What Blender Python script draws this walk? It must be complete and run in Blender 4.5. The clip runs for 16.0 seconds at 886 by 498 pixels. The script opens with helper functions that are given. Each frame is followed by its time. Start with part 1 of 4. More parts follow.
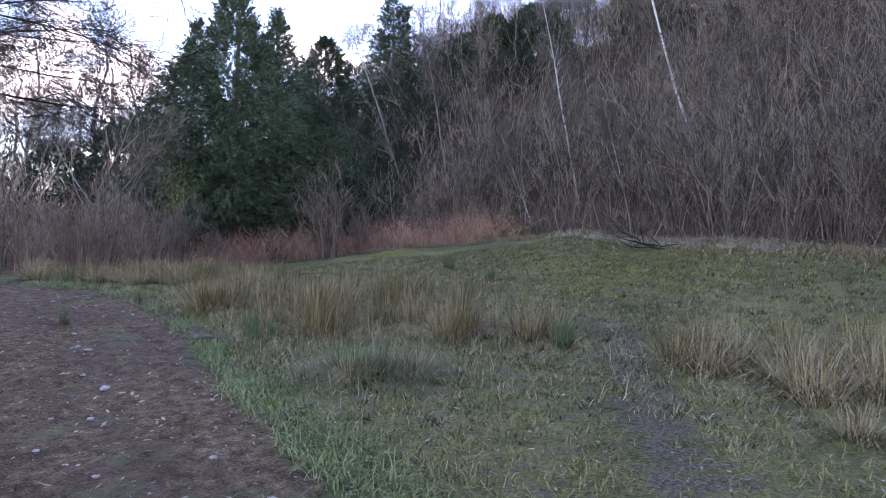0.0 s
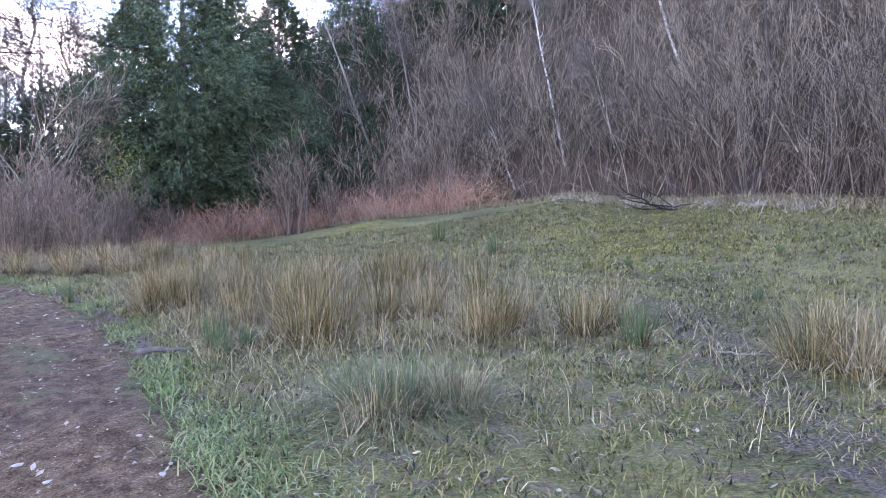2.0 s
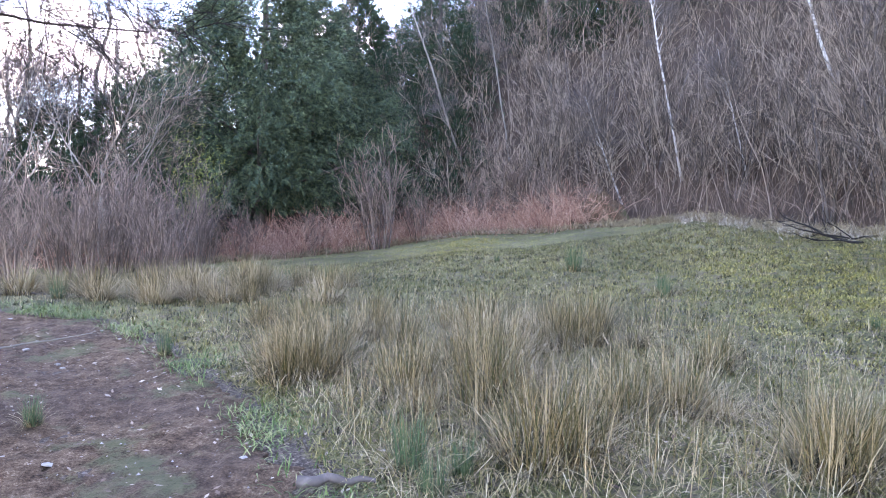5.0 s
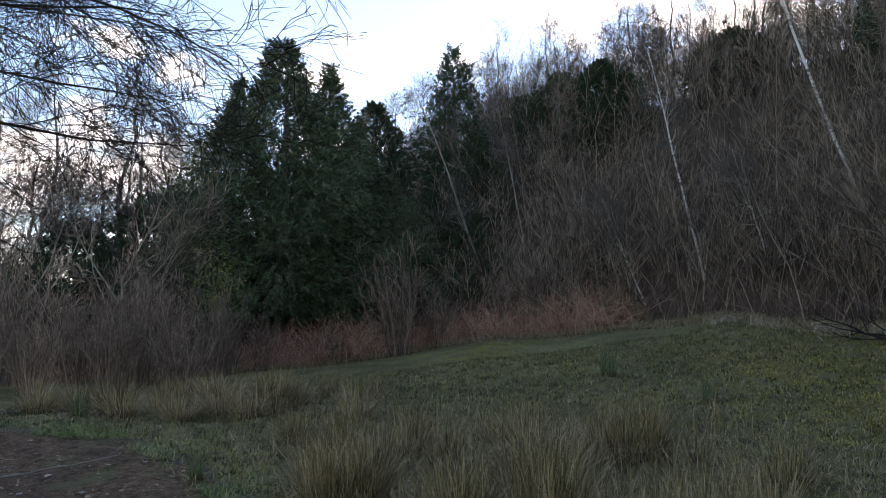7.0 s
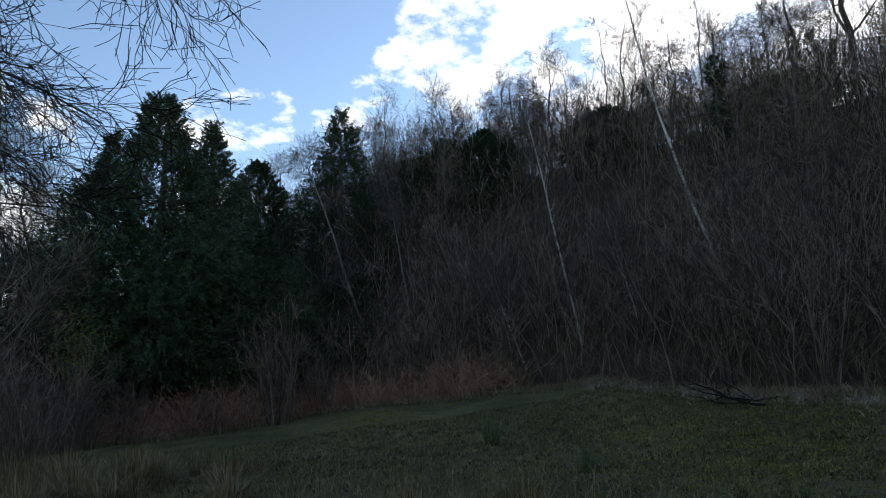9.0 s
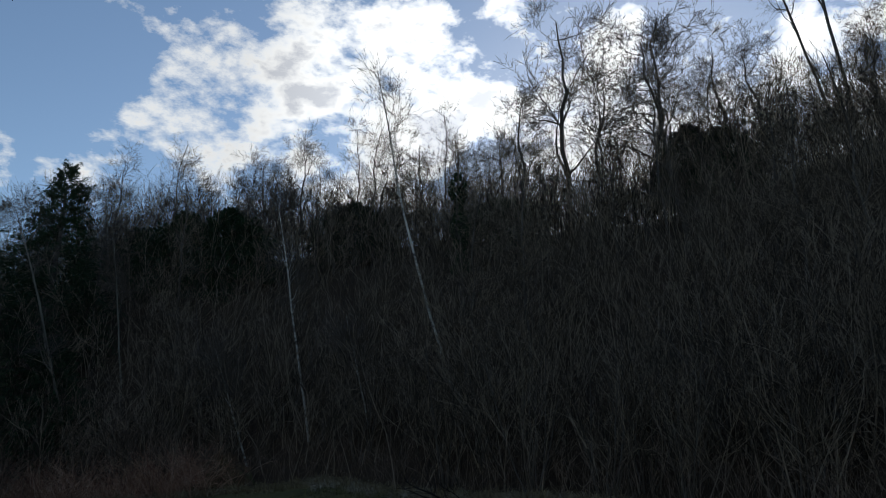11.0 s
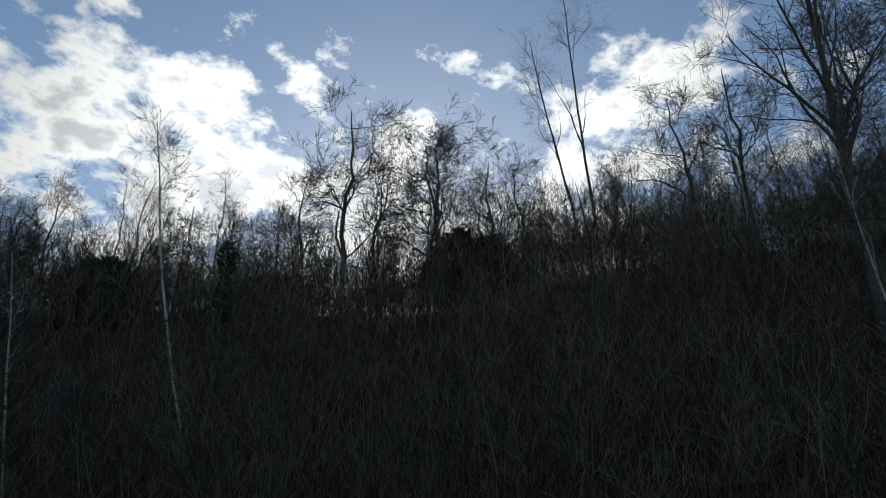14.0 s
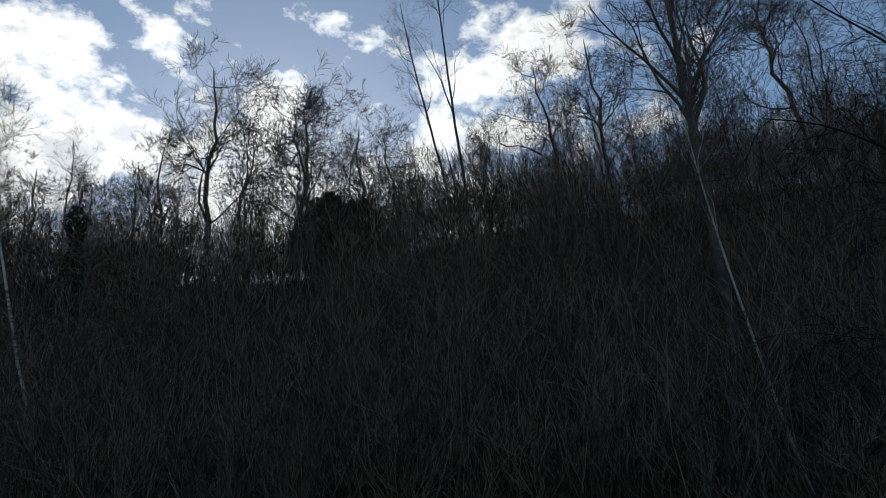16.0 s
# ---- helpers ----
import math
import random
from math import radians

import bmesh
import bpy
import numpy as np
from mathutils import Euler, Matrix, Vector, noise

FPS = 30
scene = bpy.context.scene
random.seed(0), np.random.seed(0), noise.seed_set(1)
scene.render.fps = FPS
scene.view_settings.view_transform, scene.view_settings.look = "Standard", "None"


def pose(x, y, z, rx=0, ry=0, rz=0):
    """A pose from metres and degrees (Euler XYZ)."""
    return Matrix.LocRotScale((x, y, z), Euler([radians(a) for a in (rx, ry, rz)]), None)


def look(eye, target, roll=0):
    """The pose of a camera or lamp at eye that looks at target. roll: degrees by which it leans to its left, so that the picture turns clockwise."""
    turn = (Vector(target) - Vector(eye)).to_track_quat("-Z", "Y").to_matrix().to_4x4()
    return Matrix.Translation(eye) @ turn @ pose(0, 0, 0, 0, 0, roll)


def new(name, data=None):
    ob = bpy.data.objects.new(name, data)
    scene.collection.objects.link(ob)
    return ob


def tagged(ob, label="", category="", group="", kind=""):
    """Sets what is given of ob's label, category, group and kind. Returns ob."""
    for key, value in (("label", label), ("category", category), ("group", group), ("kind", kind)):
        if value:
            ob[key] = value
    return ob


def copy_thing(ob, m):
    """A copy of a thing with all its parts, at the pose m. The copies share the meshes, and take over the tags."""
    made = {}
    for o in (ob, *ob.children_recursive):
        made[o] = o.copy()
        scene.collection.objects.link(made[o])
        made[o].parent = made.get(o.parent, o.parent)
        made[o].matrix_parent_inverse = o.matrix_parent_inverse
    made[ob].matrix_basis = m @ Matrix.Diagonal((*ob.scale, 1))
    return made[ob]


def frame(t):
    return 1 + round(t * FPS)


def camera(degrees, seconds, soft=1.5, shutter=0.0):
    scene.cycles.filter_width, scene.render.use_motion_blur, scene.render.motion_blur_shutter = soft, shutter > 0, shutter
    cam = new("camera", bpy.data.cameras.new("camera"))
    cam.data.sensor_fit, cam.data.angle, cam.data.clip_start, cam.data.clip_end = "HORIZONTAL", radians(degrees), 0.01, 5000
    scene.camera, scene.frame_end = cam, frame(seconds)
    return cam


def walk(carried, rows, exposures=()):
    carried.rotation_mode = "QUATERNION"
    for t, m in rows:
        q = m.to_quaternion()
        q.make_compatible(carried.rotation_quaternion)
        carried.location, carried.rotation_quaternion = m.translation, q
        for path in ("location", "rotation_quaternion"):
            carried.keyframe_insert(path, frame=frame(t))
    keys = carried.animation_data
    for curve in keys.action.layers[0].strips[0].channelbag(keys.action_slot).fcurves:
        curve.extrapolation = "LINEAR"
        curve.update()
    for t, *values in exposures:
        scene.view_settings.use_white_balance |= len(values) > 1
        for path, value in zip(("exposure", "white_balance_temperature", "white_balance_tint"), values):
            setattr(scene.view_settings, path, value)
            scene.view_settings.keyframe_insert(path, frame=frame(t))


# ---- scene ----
LENS = 63.3
cam = camera(LENS, 16.0, soft=0.9, shutter=0.15)
# seconds, eye x, y, z, yaw to the left, pitch up, lean to the left
ROWS = (
    (0.0, 0.000, 0.000, 1.499, -0.02, -0.64, 1.04),
    (0.5, -0.055, 0.522, 1.444, 1.92, -1.27, -1.37),
    (1.0, -0.237, 1.053, 1.418, -1.18, -2.16, -1.09),
    (1.5, -0.440, 1.606, 1.431, -1.89, -2.10, -1.72),
    (2.0, -0.580, 2.054, 1.489, -3.22, -3.11, -0.98),
    (2.5, -0.861, 2.552, 1.523, -6.08, -3.57, 0.11),
    (3.0, -1.235, 3.014, 1.674, -5.92, -7.68, 0.86),
    (3.5, -1.464, 3.395, 1.689, -4.10, -8.73, 1.23),
    (4.0, -1.670, 3.800, 1.744, -1.75, -7.39, 1.34),
    (4.2, -1.730, 3.937, 1.755, -0.08, -6.12, 1.33),
    (6.3, -2.285, 4.505, 1.783, 0.98, 2.50, 0.28),
    (6.5, -2.290, 4.515, 1.792, 1.32, 3.84, -0.07),
    (7.0, -2.290, 4.531, 1.819, 1.32, 5.57, -0.32),
    (7.5, -2.276, 4.546, 1.837, 1.31, 7.31, -0.48),
    (8.0, -2.265, 4.567, 1.852, -1.08, 9.09, -0.45),
    (8.2, -2.258, 4.575, 1.859, -2.37, 9.50, -0.62),
    (10.3, -2.345, 4.691, 2.046, -21.20, 14.18, 0.14),
    (10.5, -2.338, 4.702, 2.053, -23.88, 15.42, 0.15),
    (11.0, -2.290, 4.711, 2.072, -28.95, 17.25, 0.46),
    (11.5, -2.248, 4.713, 2.083, -32.59, 19.13, 2.02),
    (12.0, -2.211, 4.712, 2.099, -36.11, 20.86, 2.45),
    (12.5, -2.178, 4.704, 2.109, -38.90, 21.69, 2.56),
    (13.0, -2.147, 4.693, 2.121, -42.02, 22.62, 2.82),
    (13.5, -2.117, 4.684, 2.132, -44.50, 23.35, 2.62),
    (14.0, -2.082, 4.677, 2.140, -47.76, 24.04, 1.26),
    (14.5, -2.053, 4.672, 2.138, -52.48, 24.35, -1.04),
    (15.0, -2.030, 4.670, 2.129, -55.67, 24.06, -2.55),
    (15.5, -2.010, 4.673, 2.113, -57.08, 23.56, -3.12),
    (16.0, -1.998, 4.684, 2.101, -58.69, 21.14, -3.36),
)


def aimed(x, y, z, yaw, pitch, lean):
    a, b = radians(yaw), radians(pitch)
    eye = Vector((x, y, z))
    return look(eye, eye + Vector((-math.sin(a) * math.cos(b), math.cos(a) * math.cos(b), math.sin(b))), lean)


EXPOSURES = ((0.0, 2.9, 6700, 35), (0.5, 3.62, 6700, 35), (1.0, 3.87, 6700, 36), (1.5, 4.1, 6700, 37), (2.0, 3.8, 6700, 37), (2.5, 3.65, 6700, 38), (3.0, 4.35, 6650, 39), (3.5, 4.4, 6650, 40),
             (4.2, 4.4, 6650, 40), (6.3, 2.5, 7000, 25), (6.5, 2.25, 7000, 24), (7.0, 1.75, 7300, 19), (7.5, 1.52, 7300, 19),
             (8.2, 1.1, 6900, 11), (10.3, -0.15, 6300, 9), (12.5, -0.42, 6450, 5), (16.0, -0.42, 6450, 5))
walk(cam, [(r[0], aimed(*r[1:])) for r in ROWS], EXPOSURES)

# ---------------------------------------------------------------- sky and sun
SUN_AZ, SUN_EL = 45.0, 23.0   # clockwise from +y, degrees
sun_dir = Vector((math.sin(radians(SUN_AZ)) * math.cos(radians(SUN_EL)), math.cos(radians(SUN_AZ)) * math.cos(radians(SUN_EL)), math.sin(radians(SUN_EL))))
sun = new("sun", bpy.data.lights.new("sun", "SUN"))
sun.data.energy, sun.data.angle, sun.data.color = 1.2, radians(8.0), (1.0, 0.93, 0.82)
sun.matrix_world = look(sun_dir * 60, (0, 0, 0))

world = bpy.data.worlds.new("sky")
scene.world = world
world.use_nodes = True


class Net:
    """Short hand for building a node tree."""

    def __init__(self, tree):
        self.t = tree
        tree.nodes.clear()

    def n(self, kind, ins=None, operation=""):
        nd = self.t.nodes.new(kind)
        if operation:
            nd.operation = operation
        for k, v in (ins or {}).items():
            if isinstance(v, bpy.types.NodeSocket):
                self.t.links.new(v, nd.inputs[k])
            else:
                nd.inputs[k].default_value = v
        return nd

    def math(self, op, a, b=0.0, c=0.0):
        return self.n("ShaderNodeMath", {0: a, 1: b, 2: c}, operation=op).outputs[0]

    def noise(self, vec, scale, detail=4.0, rough=0.55):
        return self.n("ShaderNodeTexNoise", {"Vector": vec, "Scale": scale, "Detail": detail, "Roughness": rough}).outputs["Fac"]

    def ramp(self, fac, stops):
        nd = self.n("ShaderNodeValToRGB", {"Fac": fac})
        el = nd.color_ramp.elements
        while len(el) < len(stops):
            el.new(0.5)
        for e, (p, c) in zip(el, stops):
            e.position, e.color = p, (*c, 1.0)
        return nd.outputs["Color"]

    def span(self, v, a, b, c=0.0, d=1.0):
        return self.n("ShaderNodeMapRange", {"Value": v, "From Min": a, "From Max": b, "To Min": c, "To Max": d}).outputs["Result"]

    def mix(self, fac, a, b, blend="MIX"):
        nd = self.n("ShaderNodeMix")
        nd.data_type, nd.blend_type = "RGBA", blend
        for k, v in ((0, fac), (6, a), (7, b)):
            if isinstance(v, bpy.types.NodeSocket):
                self.t.links.new(v, nd.inputs[k])
            else:
                nd.inputs[k].default_value = v if k == 0 else (*v, 1.0)
        return nd.outputs[2]


def toward(az, el):
    a, e = radians(az), radians(el)
    return (math.sin(a) * math.cos(e), math.cos(a) * math.cos(e), math.sin(e))


w = Net(world.node_tree)
sky = w.n("ShaderNodeTexSky")
sky.sky_type, sky.sun_disc = "NISHITA", False
sky.sun_elevation, sky.sun_rotation = radians(SUN_EL), radians(SUN_AZ)
sky.air_density, sky.dust_density, sky.ozone_density = 1.0, 0.25, 1.8
way = w.n("ShaderNodeTexCoord").outputs["Generated"]
# cumulus banks: azimuth, elevation, half width in degrees, weight
BANKS = ((19, 29.5, 9, 0.38), (28, 29.5, 8.5, 0.38), (18, 36, 4, 0.26), (9, 24, 5, 0.28), (3, 21, 5, 0.28), (-9, 17, 5, 0.3), (45, 24, 11, 0.36), (68, 34, 7, 0.33),
         (59, 29, 8, 0.33), (75, 35, 4, 0.25), (-30, 9, 10, 0.27), (80, 27, 6, 0.2))
bank = None
for az, el, wide, amount in BANKS:
    dot = w.n("ShaderNodeVectorMath", {0: way, 1: toward(az, el)}, operation="DOT_PRODUCT").outputs["Value"]
    f = w.span(dot, math.cos(radians(wide * 1.5)), math.cos(radians(wide * 0.35)), 0.0, amount)
    bank = f if bank is None else w.math("MAXIMUM", bank, f)
flat = w.n("ShaderNodeVectorMath", {0: way, 1: (1, 1, 1.7)}, operation="MULTIPLY").outputs[0]
billow = w.noise(flat, 8.0, 10.0, 0.62)
density = w.math("ADD", bank, w.math("MULTIPLY_ADD", billow, 1.7, -0.41))
cover = w.span(density, 0.64, 0.86)
thick = w.span(density, 0.80, 1.0)
shade = w.mix(thick, (1.0, 0.98, 0.95), (0.52, 0.53, 0.57))
near_sun = w.span(w.n("ShaderNodeVectorMath", {0: way, 1: tuple(sun_dir)}, operation="DOT_PRODUCT").outputs["Value"], 0.86, 1.0, 0.9, 1.9)
white = w.n("ShaderNodeVectorMath", {0: shade, "Scale": w.math("MULTIPLY", near_sun, 13.0)}, operation="SCALE").outputs[0]
clear = w.n("ShaderNodeVectorMath", {0: sky.outputs[0], "Scale": 1.4}, operation="SCALE").outputs[0]
both = w.mix(cover, clear, white)
bg = w.n("ShaderNodeBackground", {"Color": both, "Strength": 0.1})
w.t.links.new(bg.outputs[0], w.n("ShaderNodeOutputWorld").inputs["Surface"])


# ---------------------------------------------------------------- materials
def material(name, build):
    m = bpy.data.materials.new(name)
    m.use_nodes = True
    net = Net(m.node_tree)
    colour, rough, bump, extra = build(net)
    ins = {"Base Color": colour, "Roughness": rough, **extra}
    if bump is not None:
        h, dist = bump
        ins["Normal"] = net.n("ShaderNodeBump", {"Height": h, "Strength": 0.7, "Distance": dist}).outputs[0]
    b = net.n("ShaderNodeBsdfPrincipled", ins)
    net.t.links.new(b.outputs[0], net.n("ShaderNodeOutputMaterial").inputs["Surface"])
    return m


def place(net):
    return net.n("ShaderNodeNewGeometry").outputs["Position"]


def island(net):
    return net.n("ShaderNodeNewGeometry").outputs["Random Per Island"]


def who(net):
    return net.n("ShaderNodeObjectInfo").outputs["Random"]


def m_blades(stops, scale=1.2):
    """Grass, leaves, canes: colour by blade, drifting over metres."""
    def build(net):
        drift = net.noise(place(net), scale, 2.0)
        f = net.math("ADD", net.math("MULTIPLY", island(net), 0.6), net.math("MULTIPLY", drift, 0.4))
        fine = net.span(net.noise(place(net), 60.0, 2.0), 0.3, 0.7, 0.8, 1.15)
        c = net.n("ShaderNodeVectorMath", {0: net.ramp(f, stops), "Scale": fine}, operation="SCALE").outputs[0]
        return c, 0.7, None, {"Specular IOR Level": 0.2}
    return build


def m_bark(dark, light, scale=9.0, bump=0.004, stretch=0.25):
    def build(net):
        v = net.n("ShaderNodeVectorMath", {0: place(net), 1: (1, 1, stretch)}, operation="MULTIPLY").outputs[0]
        a, b = net.noise(v, scale, 5.0, 0.65), net.noise(place(net), 0.6, 2.0)
        f = net.math("ADD", net.math("MULTIPLY", a, 0.65), net.math("MULTIPLY", b, 0.35))
        f = net.math("ADD", f, net.math("MULTIPLY", net.math("SUBTRACT", island(net), 0.5), 0.65))
        mid = tuple(0.62 * d_ + 0.38 * l_ for d_, l_ in zip(dark, light))
        return net.ramp(f, ((0.28, dark), (0.55, mid), (0.74, light))), 0.85, (a, bump), {"Specular IOR Level": 0.2}
    return build


def m_birch(net):
    v = net.n("ShaderNodeVectorMath", {0: place(net), 1: (1, 1, 6.0)}, operation="MULTIPLY").outputs[0]
    bands = net.noise(v, 2.6, 4.0, 0.6)
    patch = net.noise(place(net), 1.1, 3.0)
    f = net.math("ADD", net.math("MULTIPLY", bands, 0.6), net.math("MULTIPLY", patch, 0.4))
    return net.ramp(f, ((0.40, (0.07, 0.06, 0.055)), (0.47, (0.36, 0.33, 0.29)), (0.62, (0.54, 0.50, 0.45)))), 0.7, (bands, 0.004), {}


def m_ground(net):
    p = place(net)
    mud_node, wood_node = net.n("ShaderNodeAttribute"), net.n("ShaderNodeAttribute")
    mud_node.attribute_name, wood_node.attribute_name = "mud", "wood"
    mud, wood = mud_node.outputs["Fac"], wood_node.outputs["Fac"]
    fine, mid, big = net.noise(p, 45.0, 6.0, 0.75), net.noise(p, 6.0, 5.0, 0.65), net.noise(p, 0.55, 3.0)
    fibre = net.noise(net.n("ShaderNodeVectorMath", {0: p, 1: (1.0, 3.0, 1.0)}, operation="MULTIPLY").outputs[0], 18.0, 4.0, 0.7)
    f = net.math("ADD", net.math("MULTIPLY", net.math("ADD", fine, fibre), 0.28), net.math("ADD", net.math("MULTIPLY", big, 0.22), net.math("MULTIPLY", mid, 0.22)))
    turf = net.ramp(f, ((0.41, (0.018, 0.017, 0.008)), (0.47, (0.070, 0.070, 0.026)), (0.53, (0.13, 0.12, 0.045)), (0.60, (0.27, 0.225, 0.105))))
    turf = net.mix(net.span(net.noise(p, 0.33, 2.0), 0.5, 0.66, 0.0, 0.55), turf, net.ramp(fine, ((0.35, (0.07, 0.062, 0.020)), (0.65, (0.27, 0.215, 0.085)))))
    turf = net.mix(net.span(mid, 0.51, 0.60, 0, 0.85), turf, net.ramp(fine, ((0.35, (0.034, 0.026, 0.019)), (0.65, (0.15, 0.118, 0.082)))))
    soil = net.ramp(fine, ((0.34, (0.022, 0.016, 0.012)), (0.5, (0.072, 0.055, 0.042)), (0.68, (0.20, 0.165, 0.13))))
    litter = net.ramp(fine, ((0.3, (0.028, 0.020, 0.015)), (0.55, (0.075, 0.050, 0.034)), (0.75, (0.15, 0.105, 0.07))))
    blot = net.span(mid, 0.3, 0.7, -0.35, 0.35)
    c = net.mix(net.span(net.math("ADD", mud, blot), 0.35, 0.65), turf, soil)
    c = net.mix(net.span(net.math("ADD", wood, blot), 0.35, 0.65), c, litter)
    return c, 0.95, (net.math("ADD", net.math("MULTIPLY", fine, 0.6), mid), 0.05), {"Specular IOR Level": 0.15}


def m_path(net):
    p = place(net)
    fine, mid, big = net.noise(p, 60.0, 7.0, 0.8), net.noise(p, 9.0, 5.0, 0.65), net.noise(p, 0.9, 3.0)
    f = net.math("ADD", net.math("MULTIPLY", fine, 0.6), net.math("MULTIPLY", mid, 0.4))
    earth = net.ramp(f, ((0.39, (0.016, 0.009, 0.005)), (0.47, (0.070, 0.043, 0.024)), (0.56, (0.140, 0.094, 0.057)), (0.64, (0.33, 0.26, 0.175))))
    damp = net.mix(net.span(big, 0.48, 0.6, 0, 0.7), earth, net.ramp(f, ((0.4, (0.032, 0.019, 0.012)), (0.62, (0.112, 0.075, 0.050)))))
    green = net.span(net.math("ADD", net.noise(p, 1.7, 4.0), net.math("MULTIPLY", fine, 0.25)), 0.70, 0.78, 0, 0.6)
    damp = net.mix(green, damp, (0.085, 0.10, 0.045))
    return damp, net.span(big, 0.4, 0.6, 0.95, 0.85), (f, 0.05), {"Specular IOR Level": 0.12}


def m_stone(net):
    p = place(net)
    f = net.math("ADD", net.math("MULTIPLY", net.noise(p, 30.0, 5.0), 0.6), net.math("MULTIPLY", island(net), 0.4))
    return net.ramp(f, ((0.3, (0.08, 0.068, 0.06)), (0.7, (0.25, 0.225, 0.20)))), 0.85, (f, 0.01), {}


BARK = material("dark_bark", m_bark((0.045, 0.036, 0.032), (0.17, 0.145, 0.125)))
TWIG = material("brown_twigs", m_bark((0.036, 0.028, 0.021), (0.32, 0.25, 0.185), 3.0, 0.001, 1.0))
PALE_TWIG = material("pale_twigs", m_bark((0.075, 0.054, 0.042), (0.28, 0.205, 0.155), 3.0, 0.001, 1.0))
BIRCH = material("birch_bark", m_birch)
PALE_BARK = material("lichened_bark", m_bark((0.07, 0.062, 0.052), (0.30, 0.27, 0.22), 6.0))
# near black: the boughs' backlit look against the sky is put into the colour
SILHOUETTE_TWIG = material("silhouette_twigs", m_bark((0.007, 0.006, 0.005), (0.028, 0.023, 0.020), 5.0, 0.001, 1.0))
RED_CANE = material("dead_bramble", m_blades(((0.2, (0.11, 0.05, 0.034)), (0.5, (0.33, 0.165, 0.11)), (0.8, (0.56, 0.38, 0.28)))))
PALE_STRAW = material("white_grass", m_blades(((0.3, (0.13, 0.095, 0.06)), (0.5, (0.34, 0.285, 0.21)), (0.78, (0.56, 0.49, 0.39)))))
STRAW = material("bleached_grass", m_blades(((0.25, (0.06, 0.043, 0.020)), (0.5, (0.22, 0.165, 0.082)), (0.78, (0.42, 0.34, 0.20)))))
RUSH = material("rush", m_blades(((0.26, (0.036, 0.040, 0.012)), (0.46, (0.125, 0.092, 0.034)), (0.76, (0.33, 0.245, 0.13)))))
GREEN_RUSH = material("green_rush", m_blades(((0.25, (0.035, 0.065, 0.028)), (0.6, (0.07, 0.105, 0.045)), (0.8, (0.17, 0.15, 0.07)))))
TURF = material("turf_grass", m_blades(((0.25, (0.046, 0.056, 0.012)), (0.55, (0.135, 0.125, 0.033)), (0.82, (0.30, 0.235, 0.10))), scale=0.7))
LUSH = material("lush_grass", m_blades(((0.25, (0.045, 0.080, 0.020)), (0.5, (0.105, 0.15, 0.042)), (0.8, (0.25, 0.24, 0.11)))))
YEW = material("yew_needles", m_blades(((0.2, (0.013, 0.028, 0.018)), (0.5, (0.044, 0.072, 0.040)), (0.8, (0.11, 0.135, 0.06))), scale=0.8))
HOLLY = material("dark_evergreen", m_blades(((0.2, (0.012, 0.026, 0.013)), (0.5, (0.022, 0.045, 0.020)), (0.8, (0.045, 0.07, 0.03))), scale=0.8))
CLOD_SHADE = material("dark_tuft", m_blades(((0.3, (0.016, 0.018, 0.009)), (0.5, (0.045, 0.045, 0.020)), (0.75, (0.15, 0.125, 0.06))), scale=5.0))
MOSS = material("yellow_moss", m_blades(((0.25, (0.10, 0.095, 0.018)), (0.5, (0.20, 0.175, 0.04)), (0.8, (0.34, 0.28, 0.09)))))
BUD = material("spring_leaf", m_blades(((0.2, (0.12, 0.15, 0.03)), (0.8, (0.24, 0.25, 0.06)))))
DEADLEAF = material("dead_leaves", m_blades(((0.2, (0.06, 0.036, 0.024)), (0.5, (0.15, 0.10, 0.068)), (0.8, (0.32, 0.26, 0.20)))))
GROUND = material("turf_and_litter", m_ground)
PATH = material("trodden_earth", m_path)
STONE = material("grey_stone", m_stone)


# ---------------------------------------------------------------- the lie of the land
def sm(a):
    a = np.clip(a, 0, 1)
    return a * a * (3 - 2 * a)
AZ = (-180, -90, -45, -30, -13, -2, 15, 24, 35, 50, 70, 90, 120, 180)
ER = (24, 17, 17, 18.5, 20.5, 22.5, 20, 18, 15.5, 13.5, 12.5, 12, 13, 24)
def edge_dist(x, y):
    az = np.degrees(np.arctan2(x + 2.3, y - 4.6))
    return np.hypot(x + 2.3, y - 4.6) - np.interp(az, AZ, ER), az
